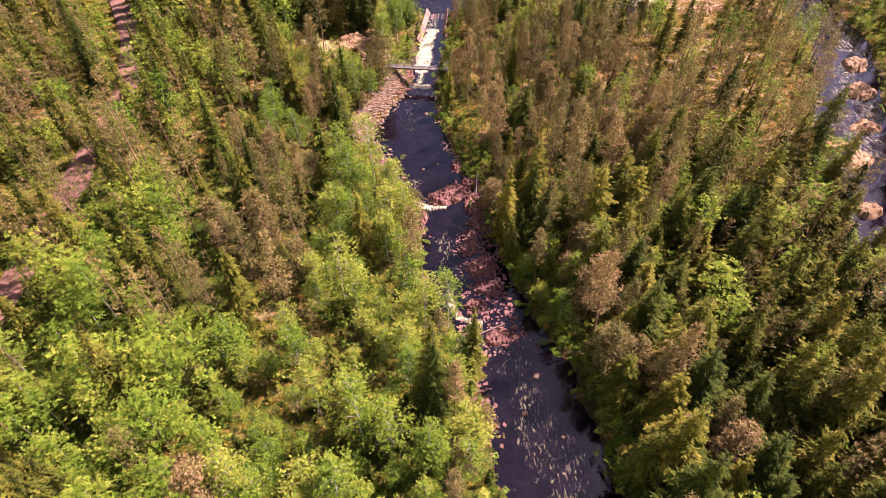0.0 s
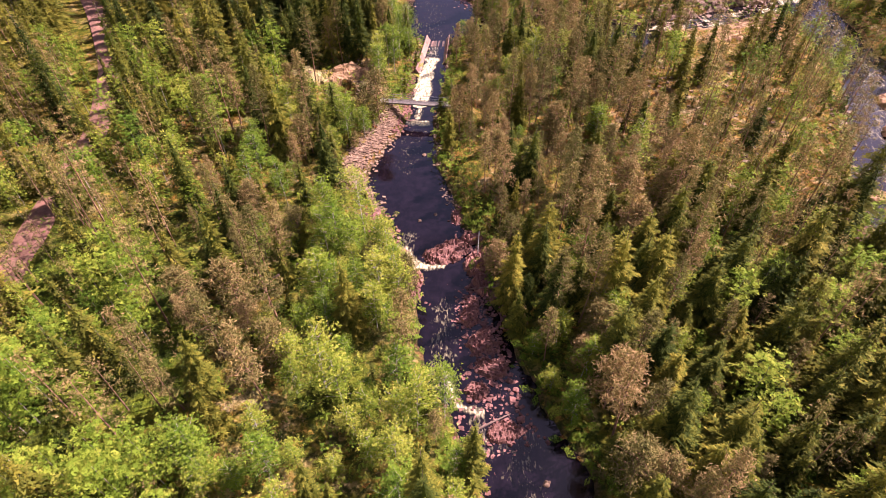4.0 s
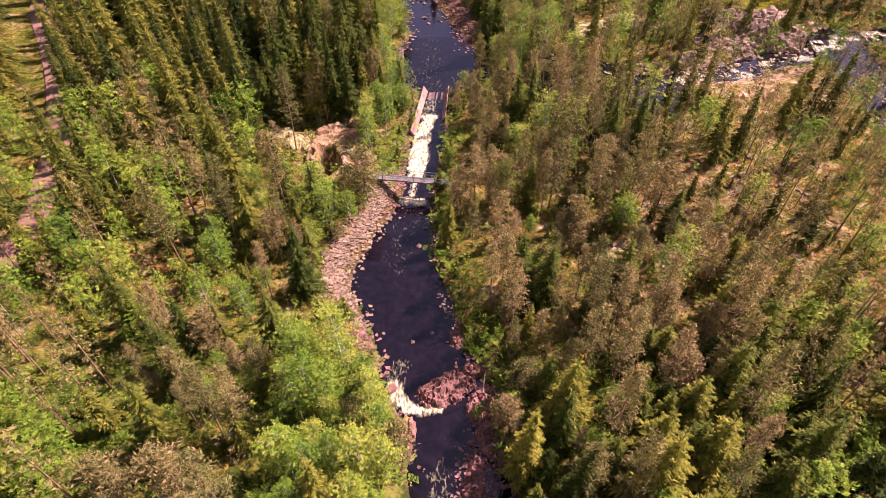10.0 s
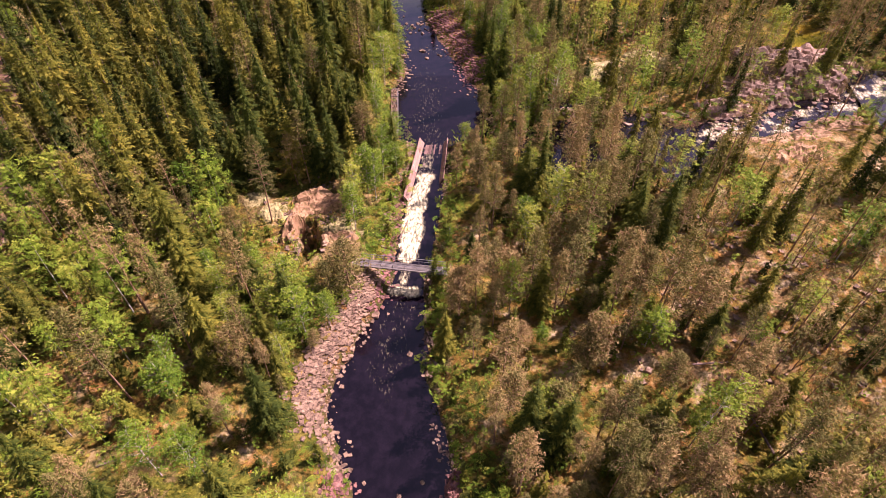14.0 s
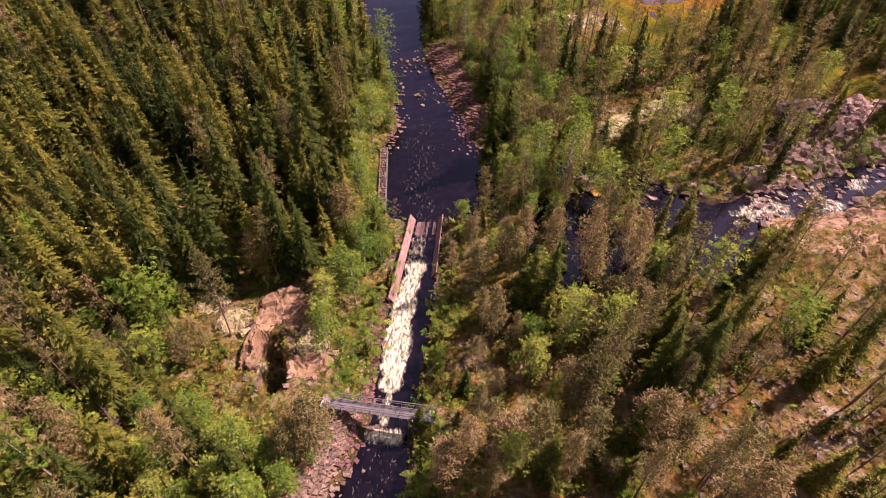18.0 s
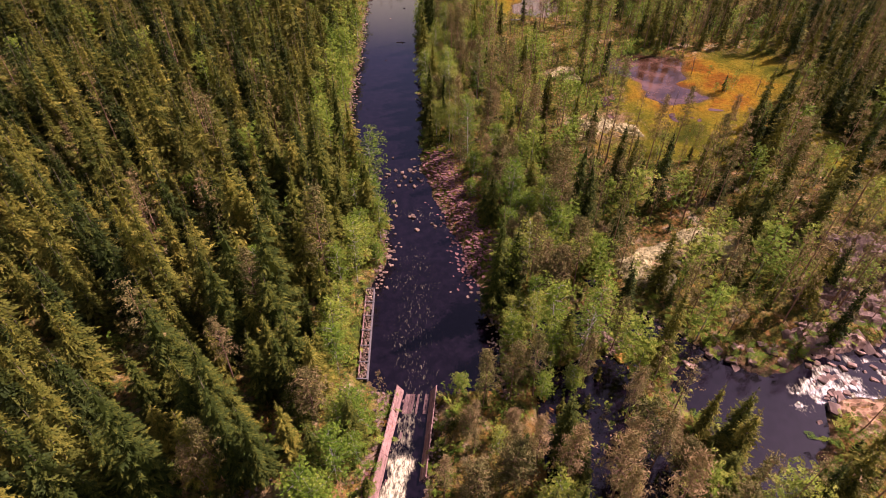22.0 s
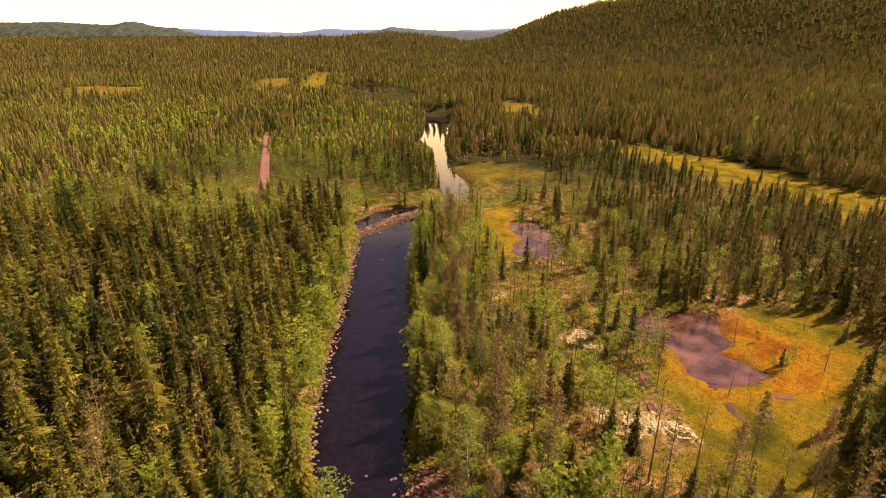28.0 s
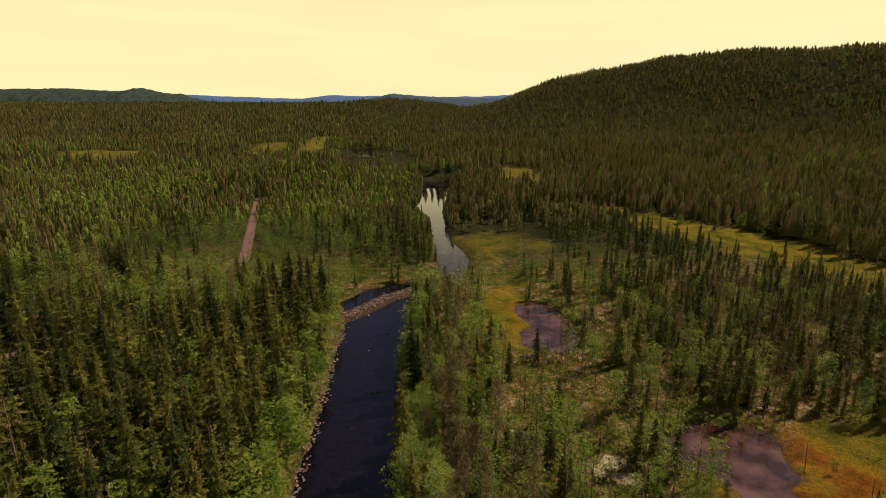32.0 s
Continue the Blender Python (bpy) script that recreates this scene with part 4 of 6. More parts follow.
def far_conifer(seed, tall, girth, tiers=3):
    """A far spruce or pine: ragged tiers."""
    rnd = random.Random(seed)
    v, f = [], []
    for i in range(tiers):
        z0, r = tall * (0.05 + 0.84 / tiers * i), girth * (1.0 - 0.87 / tiers * i) * rnd.uniform(0.85, 1.2)
        n, k = len(v), 6
        v.append((rnd.uniform(-.15, .15), rnd.uniform(-.15, .15), min(tall, z0 + tall * 1.35 / tiers)))
        for j in range(k):
            a = 6.283 * j / k + i * 0.6
            rr = r * (rnd.uniform(0.65, 0.85) if j % 2 else rnd.uniform(0.9, 1.2))
            v.append((math.cos(a) * rr, math.sin(a) * rr, z0 + rnd.uniform(-0.3, 0.4)))
        f += [(n, n + 1 + j, n + 1 + (j + 1) % k) for j in range(k)]
    return ([], []), (v, f)


def far_dome(seed, tall, spread, rings):
    """A far broad-crowned tree: an uneven, bulging crown from rings of (height, width)."""
    rnd = random.Random(seed)
    k, v, f = 6, [], []
    for i, (h, w) in enumerate(rings):
        ox, oy = rnd.gauss(0, 0.12 * spread), rnd.gauss(0, 0.12 * spread)
        for j in range(k):
            a = 6.283 * (j + 0.5 * i) / k
            rr = spread * w * rnd.uniform(0.65, 1.2)
            v.append((ox + math.cos(a) * rr, oy + math.sin(a) * rr, tall * h + rnd.uniform(-0.5, 0.5)))
    v.append((rnd.gauss(0, 0.15), rnd.gauss(0, 0.15), tall))
    for i in range(len(rings) - 1):
        for j in range(k):
            a, b = i * k + j, i * k + (j + 1) % k
            f += [(a, b, b + k), (a, b + k, a + k)]
    n = (len(rings) - 1) * k
    f += [(n + j, n + (j + 1) % k, len(v) - 1) for j in range(k)]
    return ([], []), (v, f)


def sapling(seed, tall, spread):
    rnd = random.Random(seed)
    parts = [leaves(Vector((rnd.gauss(0, spread * 0.35), rnd.gauss(0, spread * 0.35), tall * rnd.uniform(0.3, 0.95))), 0.75, 1, rnd) for k in range(16)]
    return tube([(0, 0, -0.4), (0, 0, tall * 0.7)], [0.1, 0.04], 3), merge(parts)


KINDS = {
    "spruce": (SPRUCE_BARK, SPRUCE, [spruce(100 + i, 15 + (i % 3) * 1.6, 2.5 + 0.25 * (i % 2), 30, 8, 4) for i in range(5)] + [spruce(110 + i, 11 + i, 2.9, 22, 8, 4) for i in range(2)],
               [spruce(120 + i, 15 + (i % 3) * 1.6, 2.7 + 0.2 * (i % 2), 20, 7, 0) for i in range(5)] + [spruce(130 + i, 11 + i, 3.0, 16, 7, 0) for i in range(2)] + [spruce(140 + i, 14 + (i % 3) * 1.6, 3.1, 13, 7, 0) for i in range(3)]),
    "pine": (PINE_BARK, PINE, [pine(200 + i, 13.5 + (i % 3), 0.30 + 0.07 * (i % 3), 2.0 + 0.25 * (i % 2), 30, 5, 10) for i in range(5)] + [pine(210 + i, 9.0, 0.2, 2.3, 46, 5, 11, 1.0) for i in range(2)],
             [pine(220 + i, 13.5 + (i % 3), 0.30, 2.0, 20, 4, 6) for i in range(5)] + [pine(230 + i, 13.5 + (i % 3), 0.28, 2.0, 13, 3, 4) for i in range(3)]),
    "birch": (BIRCH_BARK, BIRCH, [birch(300 + i, 8.5 + (i % 3) * 1.2, 2.1 + 0.2 * (i % 2), 30, 5, 9) for i in range(4)] + [birch(310 + i, 6.5, 2.0, 36, 5, 9, 1) for i in range(2)],
              [birch(320 + i, 8.5 + (i % 3), 2.2, 18, 4, 4) for i in range(4)]),
}
LABELS = {"spruce": "tall dark green spruce on the forest floor", "pine": "slender olive-brown Scots pine with a bare reddish trunk", "birch": "light green young birch with a pale thin stem"}


def forest_mix(x, y):
    """How likely a tree stands there, and the shares of spruce, pine and birch."""
    rg = river_gap(x, y)
    lft = x < 0
    n = bumps(x, y, 16, 51)
    n2 = bumps(x, y, 7, 52)
    dens = np.full(np.shape(x), 0.92)
    sp, pi_, bi = np.full(np.shape(x), 0.60), np.full(np.shape(x), 0.25), np.full(np.shape(x), 0.15)
    def zone(mask, d, s, p, b):
        nonlocal dens, sp, pi_, bi
        dens, sp, pi_, bi = np.where(mask, d, dens), np.where(mask, s, sp), np.where(mask, p, pi_), np.where(mask, b, bi)
    zone(lft & (y < 130), 0.78, 0.28, 0.34, 0.38)
    zone(lft & (y < 62) & (x > -46), 0.9, 0.16, 0.07, 0.77)
    zone(lft & (y > 38) & (y < 66) & (x > -34) & (x < -8), 0.42, 0.15, 0.65, 0.20)
    zone(lft & (y >= 62) & (y < 108) & (x > -40), 0.60, 0.28, 0.46, 0.26)
    zone(lft & (y >= 84) & (y < 112) & (x > -26), 0.9, 0.12, 0.25, 0.63)
    zone(lft & (y >= 108) & (y < 134) & (x > -31), 0.26, 0.25, 0.55, 0.2)
    zone(lft & (y >= 126) & (x < -9), 0.66, 0.91, 0.05, 0.04)
    zone(lft & (y >= 122) & (x < -31), 0.66, 0.90, 0.06, 0.04)
    zone(lft & (y >= 131) & (rg < 6.5), 0.95, 0.22, 0.05, 0.73)
    zone(lft & (y >= 110) & (y < 131) & (x > -14), 0.34, 0.15, 0.25, 0.60)
    zone(lft & (y > 340), 1.0, 0.40, 0.28, 0.32)
    zone((x < -52) & (y > 300) & (y < 720), 1.0, 0.24, 0.22, 0.54)
    zone((x < -30) & (y > 345) & (y < 720), 1.0, 0.25, 0.22, 0.53)
    zone(lft & (y < 72) & (x > -17), 0.95, 0.07, 0.05, 0.88)
    zone(~lft & (y < 150), 0.46, 0.12, 0.72, 0.16)
    zone(~lft & (y < 72), 1.1, 0.40, 0.38, 0.22)
    zone(~lft & (y > 76) & (y < 140) & (x > 16), 0.52, 0.12, 0.75, 0.13)
    zone(~lft & (y > 104) & (y < 142) & (x < 22), 0.50, 0.16, 0.66, 0.18)
    zone(~lft & (y >= 142) & (y < 345) & (x < 50), 0.74, 0.13, 0.39, 0.48)
    zone(~lft & (y >= 142) & (y < 345) & (rg < 6), 0.8, 0.35, 0.12, 0.53)
    zone(~lft & (y >= 142) & (y < 345) & (x > 34) & (x < 60), 0.55, 0.16, 0.52, 0.32)
    zone((x > 33) & (x < 60) & (y > 156) & (y < 181), 0.26, 0.25, 0.5, 0.25)
    zone(~lft & (y >= 120) & (y < 200) & (x >= 55), 0.52, 0.30, 0.50, 0.20)
    zone(~lft & (y > 262) & (y < 335) & (x > 20) & (x < 50), 0.30, 0.25, 0.5, 0.25)
    zone(~lft & (y >= 200) & (x > 60), 1.1, 0.45, 0.40, 0.15)
    zone((x > 84) & (y > 196) & (y < 300) & (x < 150), 1.1, 0.5, 0.42, 0.08)
    zone(~lft & (y > 345), 1.0, 0.42, 0.42, 0.16)
    zone((x > 8) & (x < 58) & (y > 368) & (y < 462), 0.16, 0.2, 0.65, 0.15)
    zone((x > 20) & (x < 33) & (y > 345) & (y <= 372), 0.1, 0.2, 0.5, 0.3)
    zone(y > 1100, 1.0, 0.5, 0.45, 0.05)
    zone((x > 14) & (x < 57) & (y > 116) & (y < 139), 0.66, 0.40, 0.42, 0.18)
    fp, _ = along(x, y, [(-60, 740), (-98, 895), (-120, 950)])
    zone(fp < 46, 0.05, 0.3, 0.2, 0.5)
    zone((x > 20) & (y < 70) & (x < 66), 1.3, 0.68, 0.22, 0.10)
    zone((x > 10) & (y >= 66) & (y < 84) & (x < 66), 0.85, 0.24, 0.66, 0.10)
    dens = dens * (0.62 + 0.75 * n) * (0.72 + 0.56 * n2)
    dens = np.where(bog_mask(x, y) > 0.45, 0.035, dens)
    dens = np.where(rock_mask(x, y) > 0.5, dens * np.where((x > 20) & (y < 130), 0.6, 0.25), dens)
    return dens, sp, pi_, bi


def clear_of_water(x, y):
    d = np.minimum(river_gap(x, y), np.min([b[0] for b in bodies(x, y)], axis=0))
    return d


def scatter(x0, x1, y0, y1, cell, seed):
    r = np.random.RandomState(seed)
    nx, ny = int((x1 - x0) / cell), int((y1 - y0) / cell)
    i, j = np.meshgrid(np.arange(nx), np.arange(ny))
    x = x0 + (i.ravel() + r.uniform(0.05, 0.95, nx * ny)) * cell
    y = y0 + (j.ravel() + r.uniform(0.05, 0.95, nx * ny)) * cell
    return x, y, r


def plant(x, y, r):
    dens, sp, pi_, bi = forest_mix(x, y)
    w = clear_of_water(x, y)
    road, _ = along(x, y, ROAD)
    bar = (y > 164) & (y < 207) & (x > 0) & (river_gap(x, y) < 7.0)
    stony = (x < 0) & (y > 80) & (y < 113) & (river_gap(x, y) < 5.0)
    spit, _ = along(x, y, [(-27, 325), (-15.5, 343), (-4, 354), (3, 361)])
    deck, _ = along(x, y, [(-11, 110), (4, 108.3)])
    flume, _ = along(x, y, [(1.5, 144), (-1, 124)])
    crib_, _ = along(x, y, [(-5.8, 146), (-6.6, 165)])
    hole = (crib_ < 2.6) | (np.hypot(x + 18.3, y - 117) < 5.5) | ((x > -23.5) & (x < -13.5) & (y > 106) & (y < 119)) | ((x > -22.5) & (x < -13.5) & (y >= 119) & (y < 127))
    keep = (r.uniform(0, 1, len(x)) < dens) & (w > 1.3) & (road > np.where(y < 112, 1.3, 2.4) + 0.8 * ((y > 120) & (y < 300))) & ~((road < 8) & (y > 122) & (y < 200) & (x < np.interp(y, [p[1] for p in ROAD], [p[0] for p in ROAD]))) & ~bar & ~stony & (spit > 6) & (deck > 3) & (flume > np.where(x > 1, 5.4, 5.2)) & ~hole
    u = r.uniform(0, 1, len(x))
    stand = np.clip(0.5 + 1.5 * (0.6 * bumps(x, y, 70, 95) + 0.4 * bumps(x, y, 24, 96) - 0.5), 0, 1)
    u = np.where(y > 340, np.clip((0.58 * u + 0.42 * stand - 0.17) / 0.66, 0, 0.999), u)
    kind = np.where(u < sp, 0, np.where(u < sp + pi_, 1, 2))
    return keep, kind


x, y, r = scatter(-150, 190, 6, 345, 3.0, 7)
keep, kind = plant(x, y, r)
keep = keep & (np.abs(x - 4) < 0.62 * y + 46)
x, y, kind = x[keep], y[keep], kind[keep]
z = height(x, y)
turn, size = r.uniform(0, 6.28, len(x)), np.clip(r.normal(0.86, 0.24, len(x)), 0.3, 1.25)
size = np.where(bog_mask(x, y) > 0.45, size * 0.45, size)
size = np.where((x < -9) & (y > 120), size * 1.12, size)
size = np.where((y > 106) & (y < 152) & (x > 3) & (x < 13.5), size * np.where(x < 9.5, 0.58, 0.78), size)
size = np.where(y < 92, size * np.where(kind == 0, np.where(x > 15, 1.0, 0.76), 0.9), size)
size = np.where((x > 0) & (y >= 92) & (y < 142) & (kind == 0), size * 0.8, size)
size = np.where((x > 0) & (y >= 142) & (kind == 0), size * 0.84, size)
size = np.where((y > 255) & (x > 18) & (x < 190), size * 0.85, size)
# the woods nearest to the flight line, tree by tree
span = np.abs(x - 2) + 0.16 * np.abs(y - 95)
NAMES = ["spruce", "pine", "birch"]


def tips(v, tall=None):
    """How far out from the trunk each point lies: colour is lighter further out."""
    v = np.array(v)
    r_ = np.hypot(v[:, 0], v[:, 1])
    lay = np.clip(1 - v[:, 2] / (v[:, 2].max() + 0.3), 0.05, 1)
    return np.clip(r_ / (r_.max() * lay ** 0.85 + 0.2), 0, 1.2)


def tree_parts(kind_name, wood, crown, i):
    bark, leaf, _, _ = KINDS[kind_name]
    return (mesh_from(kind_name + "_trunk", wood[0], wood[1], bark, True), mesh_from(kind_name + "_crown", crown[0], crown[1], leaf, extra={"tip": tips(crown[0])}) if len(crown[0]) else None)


def joined(name, pieces, mat, label, category="trees", tip_gain=1.0, patchy=0.35):
    """Many far pieces as one object: pieces are (vertices, faces, places, turns, sizes)."""
    vs, fs, ts, tp, n = [], [], [], [], 0
    r2 = np.random.RandomState(len(pieces) + 5)
    for v, f, px, py, pz, tn, sz in pieces:
        if len(px) == 0 or len(v) == 0:
            continue
        v, f = np.array(v), np.array(f)
        c, s = np.cos(tn)[:, None], np.sin(tn)[:, None]
        wide = sz * r2.uniform(0.85, 1.15, len(sz))
        q = np.stack([(v[:, 0] * c - v[:, 1] * s) * wide[:, None] + px[:, None], (v[:, 0] * s + v[:, 1] * c) * wide[:, None] + py[:, None], v[:, 2] * sz[:, None] + pz[:, None]], -1)
        vs.append(q.reshape(-1, 3))
        fs.append((f[None] + (np.arange(len(px)) * len(v))[:, None, None] + n).reshape(-1, 3))
        ts.append(np.repeat(np.clip(r2.uniform(0, 1 - patchy, len(px)) + patchy * (0.5 * bumps(px, py, 38, 91) + 0.5 * bumps(px, py, 110, 92)), 0, 0.999), len(v)))
        tp.append(np.tile(tips(v) * tip_gain, len(px)))
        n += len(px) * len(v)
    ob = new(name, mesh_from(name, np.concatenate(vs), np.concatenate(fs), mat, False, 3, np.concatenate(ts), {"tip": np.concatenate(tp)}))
    return tagged(ob, label, category, kind="stuff")


for k, kind_name in enumerate(NAMES):
    bark, leaf, close, mid = KINDS[kind_name]
    idx = np.where(kind == k)[0]
    idx = idx[np.argsort(span[idx])]
    near, rest = idx[:300], idx[300:]
    sources = []
    for j, (wood, crown) in enumerate(close):
        tm, cm = tree_parts(kind_name, wood, crown, j)
        sources.append((tm, cm))
    for q, i in enumerate(near):
        broad = kind_name == "spruce" and x[i] > 15 and y[i] < 100
        tm, cm = sources[int(r.randint(5, 7) if broad else r.randint(len(sources)))]
        tree = new(kind_name, None)
        tree.empty_display_size = 0.2
        tree.matrix_basis = Matrix.Translation((x[i], y[i], z[i])) @ pose(0, 0, 0, r.uniform(-2, 2), r.uniform(-2, 2), math.degrees(turn[i])) @ Matrix.Diagonal((size[i], size[i], size[i] * r.uniform(0.92, 1.1), 1))
        tagged(tree, LABELS[kind_name], "tree", kind_name + " trees by the river")
        for part_name, me in (("trunk", tm), ("crown", cm)):
            ob = new(part_name, me)
            ob.parent = tree
    if kind_name == "pine":
        for q, (px, py, k) in enumerate(((63, 202.5, 1.0), (55, 206, 0.95), (46, 196, 1.0), (70, 190, 1.05), (48, 228, 0.8), (78, 208, 0.9), (58, 196, 0.85))):
            tree = new("old_pine", None)
            tree.empty_display_size = 0.2
            tree.matrix_basis = Matrix.Translation((px, py, float(height(np.array([px]), np.array([py]))[0]))) @ pose(0, 0, 0, 2 * (q % 3) - 2, 1.5, 50 * q) @ Matrix.Diagonal((k * 0.9, k * 0.9, k, 1))
            tagged(tree, "tall old pine with a thin brown crown beside the bog", "tree", "old pines by the bog")
            for part_name, me in zip(("trunk", "crown"), sources[q % 5]):
                new(part_name, me).parent = tree
    which = r.randint(0, 4 if kind_name == "birch" else 5, len(rest))
    if kind_name == "pine":
        which = np.where(y[rest] > 200, 5 + which % 3, which)
    if kind_name == "spruce":
        which = np.where((x[rest] > 15) & (y[rest] < 100), 5 + which % 2, np.where(y[rest] > 215, 7 + which % 3, which))
    for nm, side, mat in (("crowns", 1, {"spruce": SPRUCE_BOUGH, "pine": PINE_BOUGH, "birch": BIRCH_BOUGH}[kind_name]), ("trunks", 0, bark)):
        joined(kind_name + "_wood_" + nm, [(*mid[j][side], x[rest][which == j], y[rest][which == j], z[rest][which == j], turn[rest][which == j], size[rest][which == j]) for j in range(len(mid))], mat, ("crowns" if side else "trunks") + " of the dense " + kind_name + " wood", "trees", {"spruce": 0.8, "pine": 0.9, "birch": 0.55}[kind_name])

# the far woods
far_c = [far_conifer(400 + i, 11 + 1.2 * i, 2.7, 4) for i in range(5)]
far_p = [far_dome(410 + i, 10.5 + i, 1.75, ((0.22, 0.55), (0.48, 1.0), (0.78, 0.66))) for i in range(4)]
far_r = [far_dome(420 + i, 7.5 + i, 2.2, ((0.12, 0.7), (0.45, 1.0), (0.8, 0.7))) for i in range(4)]
bushes = [sapling(420 + i, 9, 2.2) for i in range(3)]
tiny_c = [far_conifer(430 + i, 9.5 + 1.3 * i, 3.6, 2) for i in range(4)]
rows_ = []
for x0, x1, y0, y1, cell, seed in ((-330, -150, 20, 345, 3.6, 11), (190, 420, 120, 345, 3.8, 12), (-480, 520, 345, 640, 3.4, 13), (-900, 1000, 640, 1150, 6.1, 14), (-1900, 200, 1150, 2150, 11.0, 15), (200, 2300, 1150, 2150, 9.6, 16)):
    fx, fy, fr = scatter(x0, x1, y0, y1, cell, seed)
    # only what the valley's view takes in
    keep, kd = plant(fx, fy, fr)
    keep = keep & (np.abs(fx - 6) < (fy - 75) * 0.88 + 25)
    rows_.append(np.stack([fx[keep], fy[keep], kd[keep], np.full(keep.sum(), cell)], 1))
# the same wood goes on behind and beside the flight line
fx, fy, fr = scatter(-170, 200, -110, 345, 5.0, 17)
keep, kd = plant(fx, fy, fr)
keep = keep & ((np.abs(fx - 4) >= 0.62 * fy + 46) | (fy < 6) | (fx < -150) | (fx > 190))
rows_.append(np.stack([fx[keep], fy[keep], kd[keep], np.full(keep.sum(), 5.0)], 1))
P = np.concatenate(rows_)
fx, fy, kd, far = P[:, 0], P[:, 1], P[:, 2].astype(int), P[:, 3] > 8
fz = height(fx, fy)
r = np.random.RandomState(77)
fsz, ftn, sel = np.clip(r.normal(0.84, 0.22, len(fx)), 0.3, 1.2) * (0.7 + 0.6 * bumps(fx, fy, 45, 71)) * np.where((fx < -30) & (fy < 700), 0.78, 1.0) * np.where((fx > 50) & (fx < 170) & (fy > 345) & (fy < 470), 0.7, 1.0) * np.where((river_gap(fx, fy) < 12) & (fy < 650), 0.6, 1.0), r.uniform(0, 6.28, len(fx)), r.randint(0, 60, len(fx))


edge_c = [spruce(440 + i, 12 + 1.3 * i, 2.7, 10, 6, 0) for i in range(4)]
edge_p = [pine(450 + i, 11 + i, 0.2, 2.0, 10, 3, 4) for i in range(4)]
edge_r = [birch(460 + i, 7.5 + i, 2.4, 12, 3, 3) for i in range(4)]
edge = (fy > 340) & (fy < 440) & (fx > -150) & (fx < 175)


def wood_of(shapes, pick):
    n = len(shapes)
    return [(*shapes[j][1], fx[m], fy[m], fz[m], ftn[m], fsz[m]) for j in range(n) for m in [pick & (sel % n == j)]]


joined("far_spruce_woods", wood_of(far_c, (kd == 0) & ~far & ~edge) + wood_of(tiny_c, (kd == 0) & far), FAR_SPRUCE, "distant dark spruce forest", "forest", 1.0, 0.6)
joined("far_pine_woods", wood_of(far_p, (kd == 1) & ~far & ~edge) + wood_of(tiny_c, (kd == 1) & far), FAR_PINE, "distant brownish pine forest", "forest", 1.0, 0.6)
joined("far_birch_woods", wood_of(far_r, (kd == 2) & ~far & ~edge) + wood_of(tiny_c, (kd == 2) & far), FAR_BIRCH, "distant light green birches", "forest", 1.0, 0.6)
joined("spruces_across_the_bend", wood_of(edge_c, (kd == 0) & edge), SPRUCE_BOUGH, "dark spruces beyond the stone spit", "forest", 0.8, 0.5)
joined("pines_across_the_bend", wood_of(edge_p, (kd == 1) & edge), PINE_BOUGH, "olive-brown pines beyond the stone spit", "forest", 0.9, 0.5)
joined("birches_across_the_bend", wood_of(edge_r, (kd == 2) & edge), BIRCH_BOUGH, "light green birches beyond the stone spit", "forest", 0.6, 0.5)


# ---- helpers for made things ----
def part(name, bm, mat, parent=None, label=""):
    """Links a bmesh as one mesh object under a thing."""
    me = bpy.data.meshes.new(name)
    bm.to_mesh(me)
    bm.free()
    me.materials.append(mat)
    ob = new(name, me)
    ob.parent = parent
    if label:
        ob["label"] = label
    return ob


def thing(name, at, label, category, group=""):
    ob = new(name, None)
    ob.empty_display_size = 0.3
    ob.matrix_basis = Matrix.Translation(at)
    return tagged(ob, label, category, group)


def beam(a, b, wide, thick, rnd=None, bevel=0.015, up=(0, 0, 1)):
    """A board from a to b, with worn edges and a slight warp."""
    a, b = Vector(a), Vector(b)
    d = (b - a).normalized()
    s = d.cross(Vector(up)).normalized()
    u = s.cross(d)
    bm = bmesh.new()
    rows = []
    for i in range(4):
        c = a.lerp(b, i / 3)
        if rnd:
            c = c + u * rnd.uniform(-0.012, 0.012) + s * rnd.uniform(-0.012, 0.012)
        rows.append([bm.verts.new(c + s * x * wide / 2 + u * z * thick / 2) for x, z in ((-1, -1), (1, -1), (1, 1), (-1, 1))])
    for p, q in zip(rows, rows[1:]):
        for k in range(4):
            bm.faces.new((p[k], p[(k + 1) % 4], q[(k + 1) % 4], q[k]))
    bm.faces.new(rows[0][::-1])
    bm.faces.new(rows[-1])
    bmesh.ops.recalc_face_normals(bm, faces=bm.faces)
    if bevel:
        bmesh.ops.bevel(bm, geom=[e for e in bm.edges if e.calc_face_angle(0) > 0.8], offset=bevel, segments=1, affect="EDGES")
    return bm


def log_bm(pts, radii, sides=8):
    v, f = tube(pts, radii, sides)
    bm = bmesh.new()
    vs = [bm.verts.new(p) for p in v]
    for t in f:
        bm.faces.new([vs[i] for i in t])
    bm.faces.new(vs[:sides][::-1])
    bm.faces.new(vs[-sides:])
    return bm


